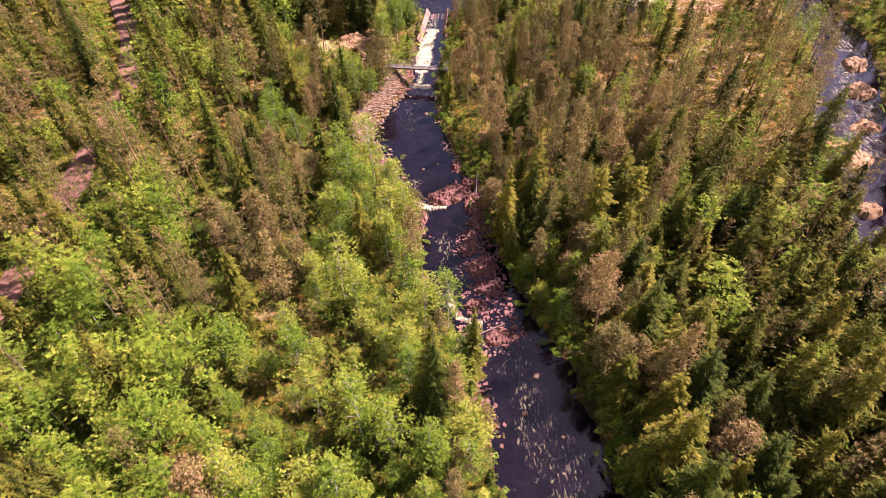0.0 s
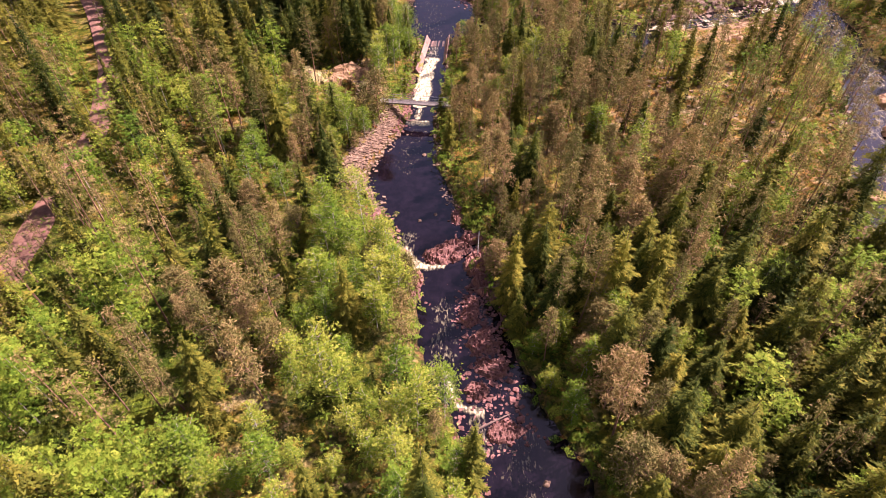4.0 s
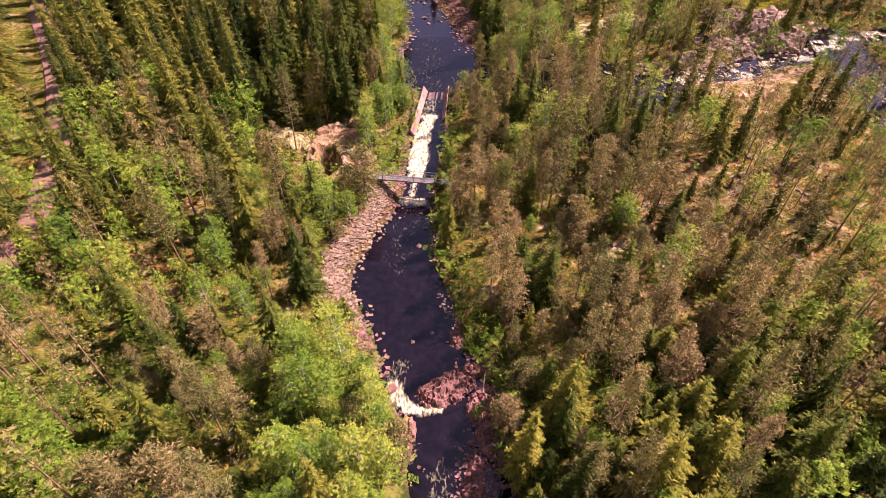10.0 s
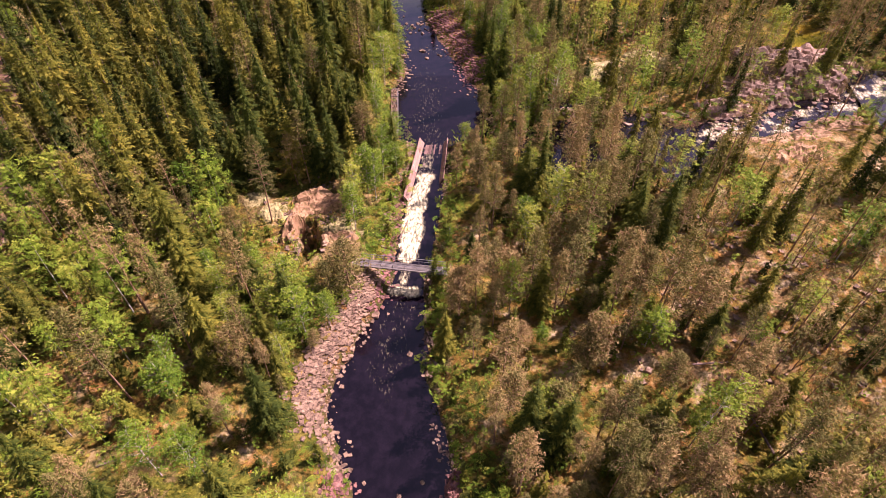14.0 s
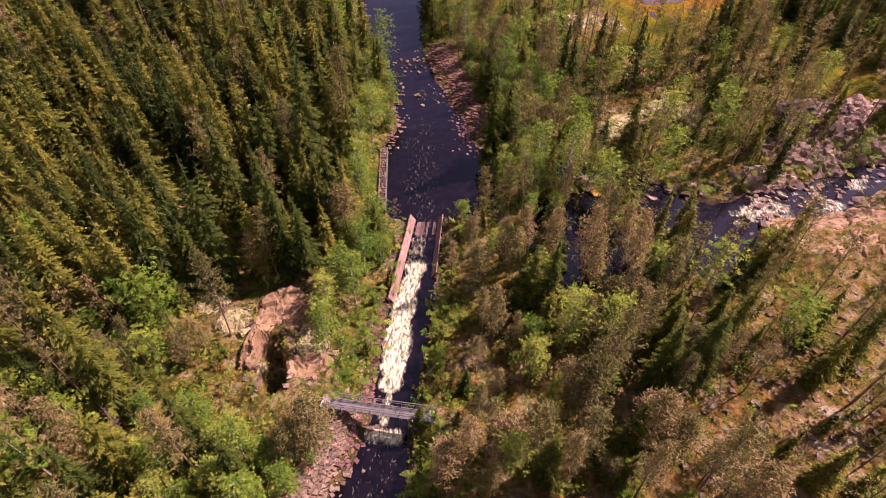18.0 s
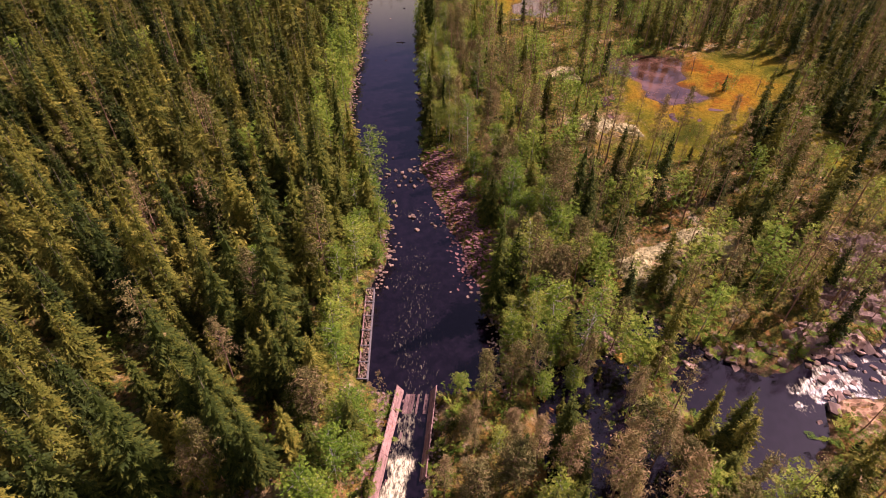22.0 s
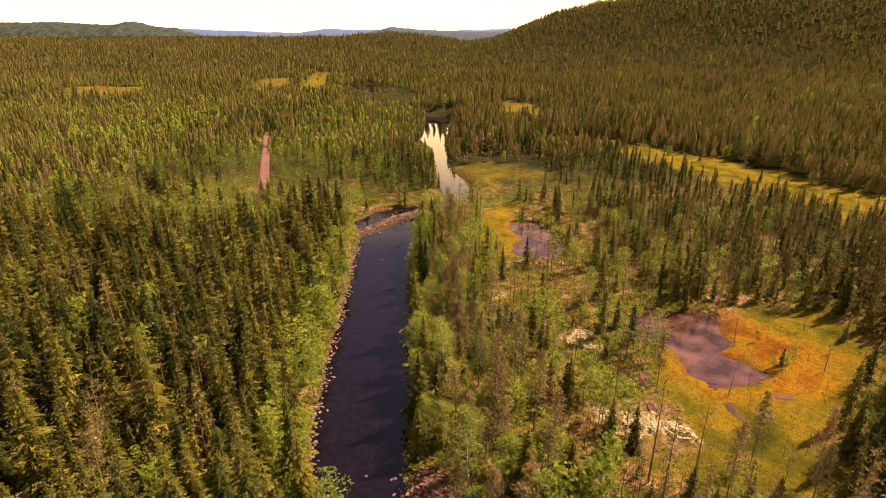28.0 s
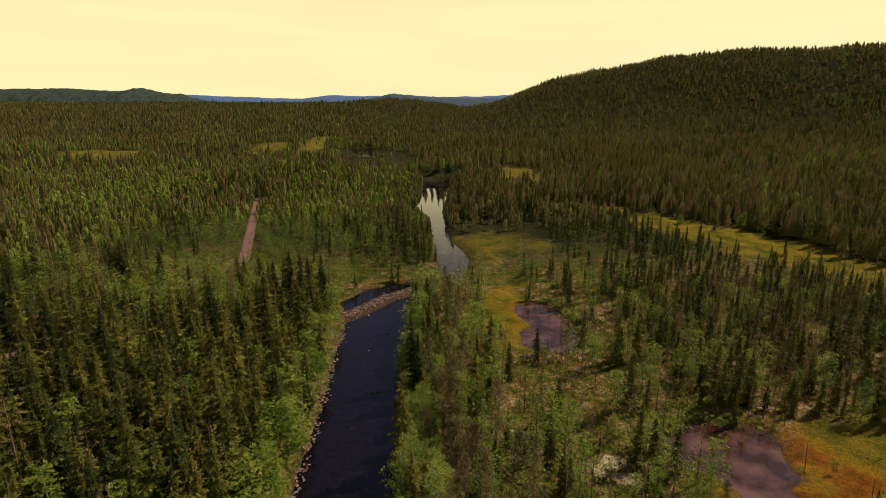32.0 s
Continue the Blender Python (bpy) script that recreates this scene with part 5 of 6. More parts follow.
def rock_arrays(seed, jitter, flat=0.6, chip=0.09):
    """A broken, angular block about one metre across, with chipped edges."""
    rk = random.Random(seed)
    bm = bmesh.new()
    bmesh.ops.create_cube(bm, size=0.9)
    for v in bm.verts:
        v.co = Vector((v.co.x * (1 + rk.uniform(-jitter, jitter * 0.4)), v.co.y * 0.85 * (1 + rk.uniform(-jitter, jitter * 0.4)), v.co.z * flat * (1 + rk.uniform(-jitter, jitter * 0.5)) + v.co.x * rk.uniform(-0.12, 0.12)))
    if chip:
        bmesh.ops.bevel(bm, geom=list(bm.edges), offset=chip, segments=1, affect="EDGES")
    for v in bm.verts:
        v.co += Vector((rk.uniform(-1, 1), rk.uniform(-1, 1), rk.uniform(-1, 1))) * 0.035
    bmesh.ops.triangulate(bm, faces=bm.faces)
    bm.verts.index_update()
    vs, fs = [tuple(v.co) for v in bm.verts], [tuple(w.index for w in f.verts) for f in bm.faces]
    bm.free()
    return vs, fs


def surface(x, y):
    return float(height(np.array([x]), np.array([y]))[0])


STONES = [rock_arrays(i + 1, 0.34, 0.66, 0.2) for i in range(8)]
SMALL = [rock_arrays(i + 61, 0.5, 0.7, 0) for i in range(8)]
BIG = [rock_arrays(i + 21, 0.42, 0.55, 0.10) for i in range(8)]
SLABS = [rock_arrays(i + 41, 0.45, 0.36, 0.06) for i in range(8)]

# ---- gravel road ----
pts = []
for (x0, y0), (x1, y1) in zip(ROAD, ROAD[1:]):
    k = max(2, int(math.dist((x0, y0), (x1, y1)) / 2.0))
    pts += [(x0 + (x1 - x0) * i / k, y0 + (y1 - y0) * i / k) for i in range(k)]
p = np.array(pts)
for _ in range(12):
    p[1:-1] = (p[:-2] + p[1:-1] * 2 + p[2:]) / 4
t = np.gradient(p, axis=0)
t /= np.linalg.norm(t, axis=1)[:, None]
off = np.linspace(-2.3, 2.3, 9)
x, y = p[:, 0][:, None] - t[:, 1][:, None] * off, p[:, 1][:, None] + t[:, 0][:, None] * off
z = height(x, y)
z = np.repeat(z.max(1)[:, None], 9, 1) + 0.12 - 0.06 * np.cos(off * 2.6)[None] - 0.02 * off[None] ** 2
road = new("road", mesh_from("road", np.stack([x, y, z], -1).reshape(-1, 3), grid_faces(9, len(p)), GRAVEL, True, 4))
tagged(road, "narrow red gravel forest road", "road", kind="structure")

# ---- footbridge ----
rnd = random.Random(5)
A, B = Vector((-9.8, 109.9, 3.25)), Vector((3.3, 108.05, 3.15))
ax = (B - A).normalized()
sd = Vector((-ax.y, ax.x, 0)).normalized()
bridge = thing("footbridge", (A + B) / 2 - Vector((0, 0, 0.3)), "weathered grey wooden footbridge with rails over the rapids", "bridge")
off_b = -(A + B) / 2 + Vector((0, 0, 0.3))
for s in (-0.5, 0.5):
    part("stringer", log_bm([A + sd * s + off_b + Vector((0, 0, -0.18)), (A + B) / 2 + sd * s + off_b + Vector((0, 0, -0.1)), B + sd * s + off_b + Vector((0, 0, -0.18))], [0.15, 0.15, 0.14]), GREY_BOARD, bridge, "round log stringer")
for i in range(5):
    s = -0.6 + 0.3 * i
    cuts = [0.0, 0.3 + rnd.uniform(-0.05, 0.05), 0.66 + rnd.uniform(-0.05, 0.05), 1.0]
    for c0, c1 in zip(cuts, cuts[1:]):
        part("deck_board", beam(A.lerp(B, c0 + 0.002) + sd * s + off_b + Vector((0, 0, 0.08)), A.lerp(B, c1 - 0.002) + sd * s + off_b + Vector((0, 0, 0.08)), 0.27, 0.06, rnd), GREY_BOARD, bridge)
for i in range(9):
    c = A.lerp(B, (i + 0.5) / 9) + off_b
    part("cross_bearer", beam(c - sd * 0.85 + Vector((0, 0, 0.0)), c + sd * 0.85, 0.12, 0.09, rnd), GREY_BOARD, bridge)
for s in (-0.82, 0.82):
    rail = part("handrail", beam(A + sd * s + off_b + Vector((0, 0, 1.1)), B + sd * s + off_b + Vector((0, 0, 1.1)), 0.09, 0.05, rnd, 0.008), RAIL_METAL, bridge)
    part("middle_rail", beam(A + sd * s + off_b + Vector((0, 0, 0.62)), B + sd * s + off_b + Vector((0, 0, 0.62)), 0.05, 0.05, rnd, 0.008), RAIL_METAL, rail)
    for i in range(8):
        c = A.lerp(B, 0.03 + 0.94 * i / 7) + sd * s + off_b
        part("rail_post", beam(c + Vector((0, 0, -0.1)), c + Vector((0, 0, 1.08)), 0.08, 0.08, rnd, 0.008, tuple(ax)), RAIL_METAL, rail)
for end, d in ((A, -ax), (B, ax)):
    part("landing_slab", beam(end + off_b - d * 0.5 + Vector((0, 0, 0.10)), end + off_b + d * 0.5 + Vector((0, 0, 0.04)), 1.45, 0.16, rnd, 0.03), LANDING, bridge, "pale landing slab")
for end, d in ((A, -ax), (B, ax)):
    for k in range(5):
        bmr = bmesh.new()
        vs, fs = BIG[k % 8]
        vv = [bmr.verts.new((Vector(q) * rnd.uniform(0.9, 1.3))) for q in vs]
        for f in fs:
            bmr.faces.new([vv[i] for i in f])
        ob = part("abutment_stone", bmr, STONE, bridge)
        c = end + d * rnd.uniform(-0.3, 0.7) + sd * (-0.8 + 0.4 * k)
        ob.matrix_basis = Matrix.Translation(c + off_b + Vector((0, 0, -0.75 + 0.1 * (k % 2)))) @ pose(0, 0, 0, rnd.uniform(0, 360), rnd.uniform(0, 40), rnd.uniform(0, 360))

# ---- timber flume ----
flume = thing("timber_flume", (0, 135, 0.0), "old red-brown timber log flume with plank walls, wet", "flume")
fo = Vector((0, -135, 0.0))


def on_flume(s, x):
    """A place in the flume: s from its foot (0) to its head (1), x across from the left wall (0) to the right (1)."""
    y = 126 + 19.7 * s
    lx_, rx_ = -3.35 + 2.65 * s, 2.3 + 1.45 * s
    return Vector((lx_ + (rx_ - lx_) * x, y, float(level(y))))


for i in range(13):
    x0 = (i + 0.5) / 13
    for s0, s1 in ((0.0, 0.34), (0.34, 0.62), (0.62, 0.84), (0.84, 1.0)):
        wet = (0.05 if s0 > 0.8 else -0.07 if s0 > 0.6 else -0.25) + rnd.uniform(-0.10, 0.04)
        part("floor_plank", beam(on_flume(s0, x0) + fo + Vector((0, 0, wet)), on_flume(s1, x0) + fo + Vector((0, 0, wet)), 0.30, 0.08, rnd, 0.012), WET_TIMBER, flume)
for side, sgn in ((0, 1), (1, -1)):
    foot = 0.10 if side == 0 else 0.36
    cuts = [foot, foot + 0.2, foot + 0.42, 0.84, 1.03]
    for row in range(6):
        for s0, s1 in zip(cuts, cuts[1:]):
            lean = Vector((-sgn * (0.02 + 0.15 * row), 0, 0.0 + 0.235 * row))
            warp = rnd.uniform(-0.015, 0.015)
            part("wall_plank", beam(on_flume(s0 + 0.001, side) + fo + lean + Vector((sgn * (0.3 + warp), 0, 0)), on_flume(s1 - 0.001, side) + fo + lean + Vector((sgn * (0.3 + warp), 0, 0)), 0.07, 0.27, rnd, 0.012, (-sgn * 0.54, 0, 0.84)), TIMBER, flume)
    part("cap_board", beam(on_flume(foot, side) + fo + Vector((-sgn * 0.56, 0, 1.33)), on_flume(1.03, side) + fo + Vector((-sgn * 0.56, 0, 1.33)), 0.16, 0.07, rnd, 0.015), TIMBER, flume)
    for i in range(6):
        c = on_flume(foot + (1 - foot) * i / 5, side) + fo
        part("wall_post", beam(c + Vector((-sgn * 0.05, 0, -0.6)), c + Vector((-sgn * 0.68, 0, 1.15)), 0.14, 0.14, rnd, 0.02, (0, 1, 0)), TIMBER, flume)

# ---- stone-filled crib wall along the pool ----
crib = thing("crib_wall", (-6.2, 155.5, 1.1), "low stone-filled timber crib wall on the river bank", "wall")
co_ = Vector((6.2, -155.5, -1.1))
C0, C1 = Vector((-5.7, 147.4, 1.05)), Vector((-6.5, 164.6, 2.15))
for s in (0.0, -1.25):
    for h in (-0.75, -0.45, -0.15, 0.15):
        part("crib_timber", beam(C0 + co_ + Vector((s, 0, h)), C1 + co_ + Vector((s, 0, h)), 0.2, 0.26, rnd, 0.03), GREY_BOARD if s == 0 else TIMBER, crib)
for i in range(7):
    c = C0.lerp(C1, i / 6) + co_
    part("tie_beam", beam(c + Vector((0.15, 0, 0.3)), c + Vector((-1.45, 0, 0.3)), 0.2, 0.18, rnd, 0.03), GREY_BOARD, crib)
stone_meshes = [mesh_from("fill_stone", np.array(v), f, STONE) for v, f in STONES]
for i in range(290):
    c = C0.lerp(C1, rnd.random()) + co_
    ob = new("fill_stone", stone_meshes[i % 8])
    ob.parent = crib
    k = rnd.uniform(0.32, 0.62)
    ob.matrix_basis = Matrix.Translation(c + Vector((rnd.uniform(-1.12, -0.14), 0, rnd.uniform(0.02, 0.30)))) @ pose(0, 0, 0, rnd.uniform(0, 360), rnd.uniform(0, 360), 0) @ Matrix.Diagonal((k, k, k, 1))

# ---- white pole on the rock ----
pole_z = surface(6.7, 69.4)
pole = thing("white_pole", (6.7, 69.4, pole_z - 0.2), "tall thin white pole on red rock", "pole")
part("shaft", log_bm([(0, 0, 0), (0.02, 0, 2.8), (0.05, 0, 5.6)], [0.075, 0.065, 0.05], 10), WHITE_PAINT, pole)
part("foot_plate", beam((-0.2, 0, 0.22), (0.2, 0, 0.22), 0.4, 0.06, rnd, 0.01), RAIL_METAL, pole, "grey metal foot plate")
part("cap", log_bm([(0.05, 0, 5.6), (0.05, 0, 5.68)], [0.07, 0.05], 10), RAIL_METAL, pole)


# ---- rocks ----
def place_rocks(name, arrays, spots, mat, label, group, sink=0.3, flat=1.0):
    """Single boulders: one thing each, on shared meshes."""
    meshes = [mesh_from(name, np.array(v), f, mat, False) for v, f in arrays]
    for i, (x, y, s, zz) in enumerate(spots):
        ob = new(name, meshes[i % len(meshes)])
        k = np.array([s * rnd.uniform(0.75, 1.25), s * rnd.uniform(0.75, 1.25), s * flat * rnd.uniform(0.7, 1.1)])
        z0 = surface(x, y) if zz is None else zz
        ob.matrix_basis = Matrix.Translation((x, y, z0 + s * 0.5 * (0.5 - sink) * 0.4)) @ pose(0, 0, 0, rnd.uniform(-20, 20), rnd.uniform(-20, 20), rnd.uniform(0, 360)) @ Matrix.Diagonal((*k, 1))
        tagged(ob, label, "boulder", group)


ledge = [(-5.4, 68.6, 2.4), (-4.6, 66.6, 2.6), (-3.6, 64.6, 2.4), (-3.4, 62.4, 2.0), (-4.4, 70.8, 1.6), (0.9, 69.6, 1.4), (2.4, 69.4, 1.2), (6.4, 67.0, 1.6), (7.6, 63.4, 1.8)]
place_rocks("red_ledge", SLABS, [(x, y, s, float(level(y)) + 0.1) for x, y, s in ledge], RED_ROCK, "flat red bedrock ledge in the rapids", "red ledges", 0.3, 0.55)
bar = []
for i in range(230):
    y = rnd.uniform(40, 64)
    u = rnd.random()
    x0, x1 = np.interp(y, [41, 48, 56, 64], [5.5, 3.6, 2.6, 4.4]), np.interp(y, [41, 48, 56, 64], [13.5, 10, 8.8, 7.2])
    bar.append((float(x0 + (x1 - x0) * u), y, rnd.uniform(0.28, 0.62) * (2.0 if rnd.random() < 0.12 else 1), float(level(y)) + rnd.uniform(-0.12, 0.08)))
place_rocks("red_boulder", BIG, bar, RED_ROCK, "wet red boulder lying in the rapids", "red boulders in the rapids")
bould = []
for i in range(46):
    a = rnd.random()
    x, y = (rnd.uniform(-7, 5), rnd.gauss(184, 2.2)) if a < 0.6 else (rnd.uniform(-12, 0), rnd.gauss(198, 3))
    bould.append((x, y, rnd.uniform(0.4, 1.25), float(level(y)) + 0.02))
for x, y in ((-1.5, 96), (-6, 79), (0.5, 79), (-2, 77.5), (12, 36), (10, 31), (14, 28), (-14, 262), (-10, 276), (-16, 300), (-12, 312)):
    bould.append((x, y, rnd.uniform(0.5, 1.1), float(level(y)) + 0.0))
place_rocks("river_boulder", BIG, bould, STONE, "pale stone standing in the dark river", "boulders in the river")
rap = []
run_ = [(112, 168), (98, 163), (86, 157), (72, 150), (62, 148), (55, 145)]
for i in range(70):
    k = rnd.random() * 5
    q = int(min(4, k))
    c = Vector(run_[q]).lerp(Vector(run_[q + 1]), k - q)
    side = rnd.choice((-1, 1))
    x, y = c.x + rnd.gauss(0, 1.5), c.y + side * abs(rnd.gauss(2.6, 2.2))
    rap.append((x, y, rnd.uniform(0.5, 1.4) if rnd.random() < 0.8 else rnd.uniform(1.4, 2.4), surface(x, y) - 0.05))
for i in range(130):
    k = rnd.random() * 5
    q = int(min(4, k))
    c = Vector(run_[q]).lerp(Vector(run_[q + 1]), k - q)
    x, y = c.x + rnd.gauss(0, 0.8), c.y + rnd.gauss(0, 1.9)
    if x > 56.5:
        rap.append((x, y, rnd.uniform(0.4, 1.5), float(bodies(np.array([x]), np.array([y]))[0][1][0]) - 0.05))
for i in range(22):
    x, y = rnd.uniform(40, 57), rnd.uniform(148.5, 153)
    rap.append((x, y, rnd.uniform(0.8, 2.2), surface(x, y)))
place_rocks("bedrock_block", SLABS, rap, DARK_ROCK, "dark split bedrock block beside the stream", "bedrock by the stream")


def outcrop(name, cx, cy, rx, ry, strike, rise, mat, label, seed, group, base=None, lift=0.3, cell=0.36, rough=0.55, size=1.0):
    """Bare bedrock, broken into blocks along its strike and stepped up across it."""
    u, v = np.meshgrid(np.arange(-rx - 1, rx + 1, cell), np.arange(-ry - 1, ry + 1, cell))
    c, s_ = math.cos(radians(strike)), math.sin(radians(strike))
    x, y = cx + u * c - v * s_, cy + u * s_ + v * c
    edge = 1 - (u / rx) ** 2 - (v / ry) ** 2 + (bumps(x, y, 2.6, seed) - 0.5) * 1.1 + (bumps(x, y, 1.1, seed + 9) - 0.5) * 0.4
    u2, v2 = u + (bumps(x, y, 1.7, seed + 1) - 0.5) * 1.6, v + (bumps(x, y, 2.3, seed + 2) - 0.5) * 1.4
    n_tier = max(2, round(6 / size))
    long, short = 2.6 * size, 0.9 * size
    tier = np.floor((v2 / ry * 0.5 + 0.5) * n_tier + lattice(np.floor(u2 / (3.3 * size)), np.zeros(u.shape), seed) * 0.8)
    iu = np.floor(u2 / long + lattice(tier, tier * 0, seed + 6) * 0.9)
    lean_u, lean_v = lattice(iu, tier, seed + 7) - 0.5, lattice(iu, tier, seed + 8) - 0.35
    block = lattice(iu, tier, seed + 3) * 0.8 + lean_u * (u2 - long * iu) * 0.45 + lean_v * (v2 - (tier / n_tier - 0.5) * 2 * ry) * 0.5 + np.where(lattice(np.floor(u2 / short), np.floor(v2 / short * 1.1), seed + 4) > 0.72, -0.35, 0.0)
    z0 = height(x, y) if base is None else np.full(x.shape, base)
    z = z0 - 0.85 + lift + block * rough + 0.25 + 1.1 * np.clip(edge, -1, 0.35) + rise * tier / n_tier * step(-0.3, 0.3, edge)
    f = grid_faces(u.shape[1], u.shape[0])
    f = f[(edge.ravel()[f] > -0.25).any(1)]
    used, back = np.unique(f, return_inverse=True)
    co = np.stack([x - cx, y - cy, z], -1).reshape(-1, 3)[used]
    ob = new(name, mesh_from(name, co, back.reshape(-1, 4), mat, False, 4))
    ob.matrix_basis = Matrix.Translation((cx, cy, 0))
    return tagged(ob, label, "rock", group)


for k, (cx, cy, rx, ry, st) in enumerate(((2.9, 70.9, 3.9, 2.1, 22), (5.8, 73.0, 1.7, 1.0, 10), (7.0, 68.2, 2.6, 1.9, 60), (7.2, 64.2, 2.0, 1.3, 80), (-2.9, 64.6, 2.2, 1.4, 70), (-3.2, 61.8, 1.6, 1.1, 60), (-4.9, 67.4, 1.5, 1.2, 100), (3.9, 78.4, 1.8, 1.0, 75))):
    outcrop("red_bedrock", cx, cy, rx, ry, st, 0.3, LEDGE_ROCK, "rough red bedrock sloping into the rapids", 900 + 20 * k, "red bedrock", float(level(cy)), 0.55, 0.2, 0.75, 0.36)
for k, (cx, cy, rx, ry, st) in enumerate(((5.2, 59.6, 1.3, 2.6, -12), (6.4, 54.2, 2.6, 2.3, 10), (7.2, 50.4, 2.4, 1.9, -20), (5.4, 47.2, 1.7, 1.4, 10), (8.2, 42.0, 2.6, 1.3, 10))):
    outcrop("red_shoal", cx, cy, rx, ry, st, 0.1, LEDGE_ROCK, "low shoal of broken red rock in the rapids", 1100 + 20 * k, "red shoals", float(level(cy)), 0.42, 0.2, 0.5, 0.2)
for k, (cx, cy, rx, ry, st, rise) in enumerate(((70, 160, 9, 4.5, -14, 1.4), (83, 164, 9, 5, -20, 1.6), (62, 154, 5.5, 2.8, -5, 0.7), (78, 171, 8, 3.5, -12, 1.2), (92, 172, 8, 4, -16, 1.0))):
    outcrop("rock_ledge", cx, cy, rx, ry, st, rise, DARK_ROCK, "stepped dark bedrock ledges above the stream", 200 + 20 * k, "rock ledges by the stream", None, 0.2, 0.32, 0.95)
for k, (cx, cy, rx, ry, st) in enumerate(((72, 143.5, 8, 3.2, 8), (61, 141.5, 4.5, 2.6, -10), (82, 148, 6, 3.2, 12), (68, 136, 5, 3, 20))):
    outcrop("rock_slab", cx, cy, rx, ry, st, 0.3, CUT_ROCK, "flat pinkish bedrock slab on the open bank", 320 + 20 * k, "flat slabs by the stream", None, 0.1)
for k, (cx, cy, rx, ry, st) in enumerate(((41, 216, 5, 2.8, 20), (36.5, 212, 3.2, 2.0, -15), (36, 246, 4, 2.2, 30), (42, 172, 3.6, 2.2, 15), (37, 168, 3.4, 2.2, -20), (50, 176, 4, 2.2, 10), (23, 257, 3, 1.8, 0), (46, 214, 4.2, 2.2, -25), (36, 218, 3.4, 1.8, 10), (38, 243, 3.6, 1.6, -30), (54, 173, 3.2, 2.0, 10), (40, 165, 3.6, 2.2, 25), (38, 169, 3.2, 2.0, 70), (-29, 126, 3.0, 1.8, 20), (-25, 123, 2.6, 2.0, 40), (-13.2, 119.5, 2.4, 2.0, 60))):
    outcrop("lichen_outcrop", cx, cy, rx, ry, st, 0.6, PALE_ROCK, "low bare outcrop pale with yellow lichen", 420 + 20 * k, "lichen outcrops", None, 0.25)
pale = []
for (cx, cy), rr, n in (((41, 216), 8.5, 5), ((23, 257), 3, 3), ((36, 246), 5.5, 4), ((42, 172), 6, 4), ((56, 173), 6, 3), ((38, 168), 4, 3), ((-24, 122), 3, 3), ((-13.0, 119), 3, 4)):
    for i in range(n):
        x, y = cx + rnd.gauss(0, rr * 0.5), cy + rnd.gauss(0, rr * 0.5)
        pale.append((x, y, rnd.uniform(0.7, 1.9), None))
place_rocks("lichen_rock", SLABS, pale, PALE_ROCK, "low rock pale with yellow lichen", "lichen rocks")
cut = []
for i in range(60):
    cx, cy = rnd.choice(((-22.0, 122), (-18.0, 129), (-14.2, 121), (-12.5, 117), (-20.5, 113)))
    x, y = cx + rnd.gauss(0, 1.3), cy + rnd.gauss(0, 1.4)
    if float(along(np.array([x]), np.array([y]), [(-19.0, 119.2), (-16.9, 112.6)])[0][0]) > 2.0:
        cut.append((x, y, rnd.uniform(0.5, 1.5)))
place_rocks("cutting_rock", SLABS, [(x, y, s, surface(x, y) - 0.05 * s) for x, y, s in cut], STONE, "broken pink rock lying by the cutting", "rock cutting")
outcrop("cutting_ledge", -18.6, 125.6, 4.4, 3.0, 22, 1.0, CUT_ROCK, "stepped ledges of pink blasted rock in a cutting", 640, "rock cutting", None, 0.35, 0.28)
outcrop("rock_wall", -20.9, 118.6, 3.6, 1.3, 78, 0.3, CUT_ROCK, "pink rock face above a dark hollow", 660, "rock cutting", None, 0.55, 0.28)
outcrop("rock_slab", -13.0, 115.6, 3.4, 2.4, 20, 0.3, CUT_ROCK, "flat tan bedrock slab beside the cutting", 680, "rock cutting", None, 0.15)
for k, (cx, cy, rx, ry, st) in enumerate(((86, 97, 3.4, 2.2, 30), (79.5, 84.5, 2.6, 1.6, 10), (72.5, 74.5, 3.0, 2.2, 40), (71, 79, 2.2, 1.4, 0), (64, 69, 3.0, 1.6, 60), (91, 108, 3.0, 2.0, 50), (67, 62, 2.2, 1.5, 20))):
    outcrop("rock_islet", cx, cy, rx, ry, st, 0.3, CUT_ROCK, "low pink rock islet in the shallow stream", 720 + 20 * k, "islets in the stream", float(bodies(np.array([cx]), np.array([cy]))[2][1][0]), 0.7)

# ---- stones of the banks ----
bank = thing("stone_bank", (-9, 98, 1.0), "bank of loose pinkish river stones", "stones")
all_stones = []


def strew(n, line, half, smin, smax, keep=lambda x, y: True, seed=1):
    rs = np.random.RandomState(seed)
    total = [math.dist(a, b) for a, b in zip(line, line[1:])]
    for _ in range(n):
        k = rs.choice(len(total), p=np.array(total) / sum(total))
        s = rs.uniform()
        x = line[k][0] + (line[k + 1][0] - line[k][0]) * s + rs.normal(0, half * 0.5)
        y = line[k][1] + (line[k + 1][1] - line[k][1]) * s + rs.normal(0, half * 0.5)
        if keep(x, y):
            all_stones.append((x, y, smin + (smax - smin) * rs.uniform() ** 2.2))


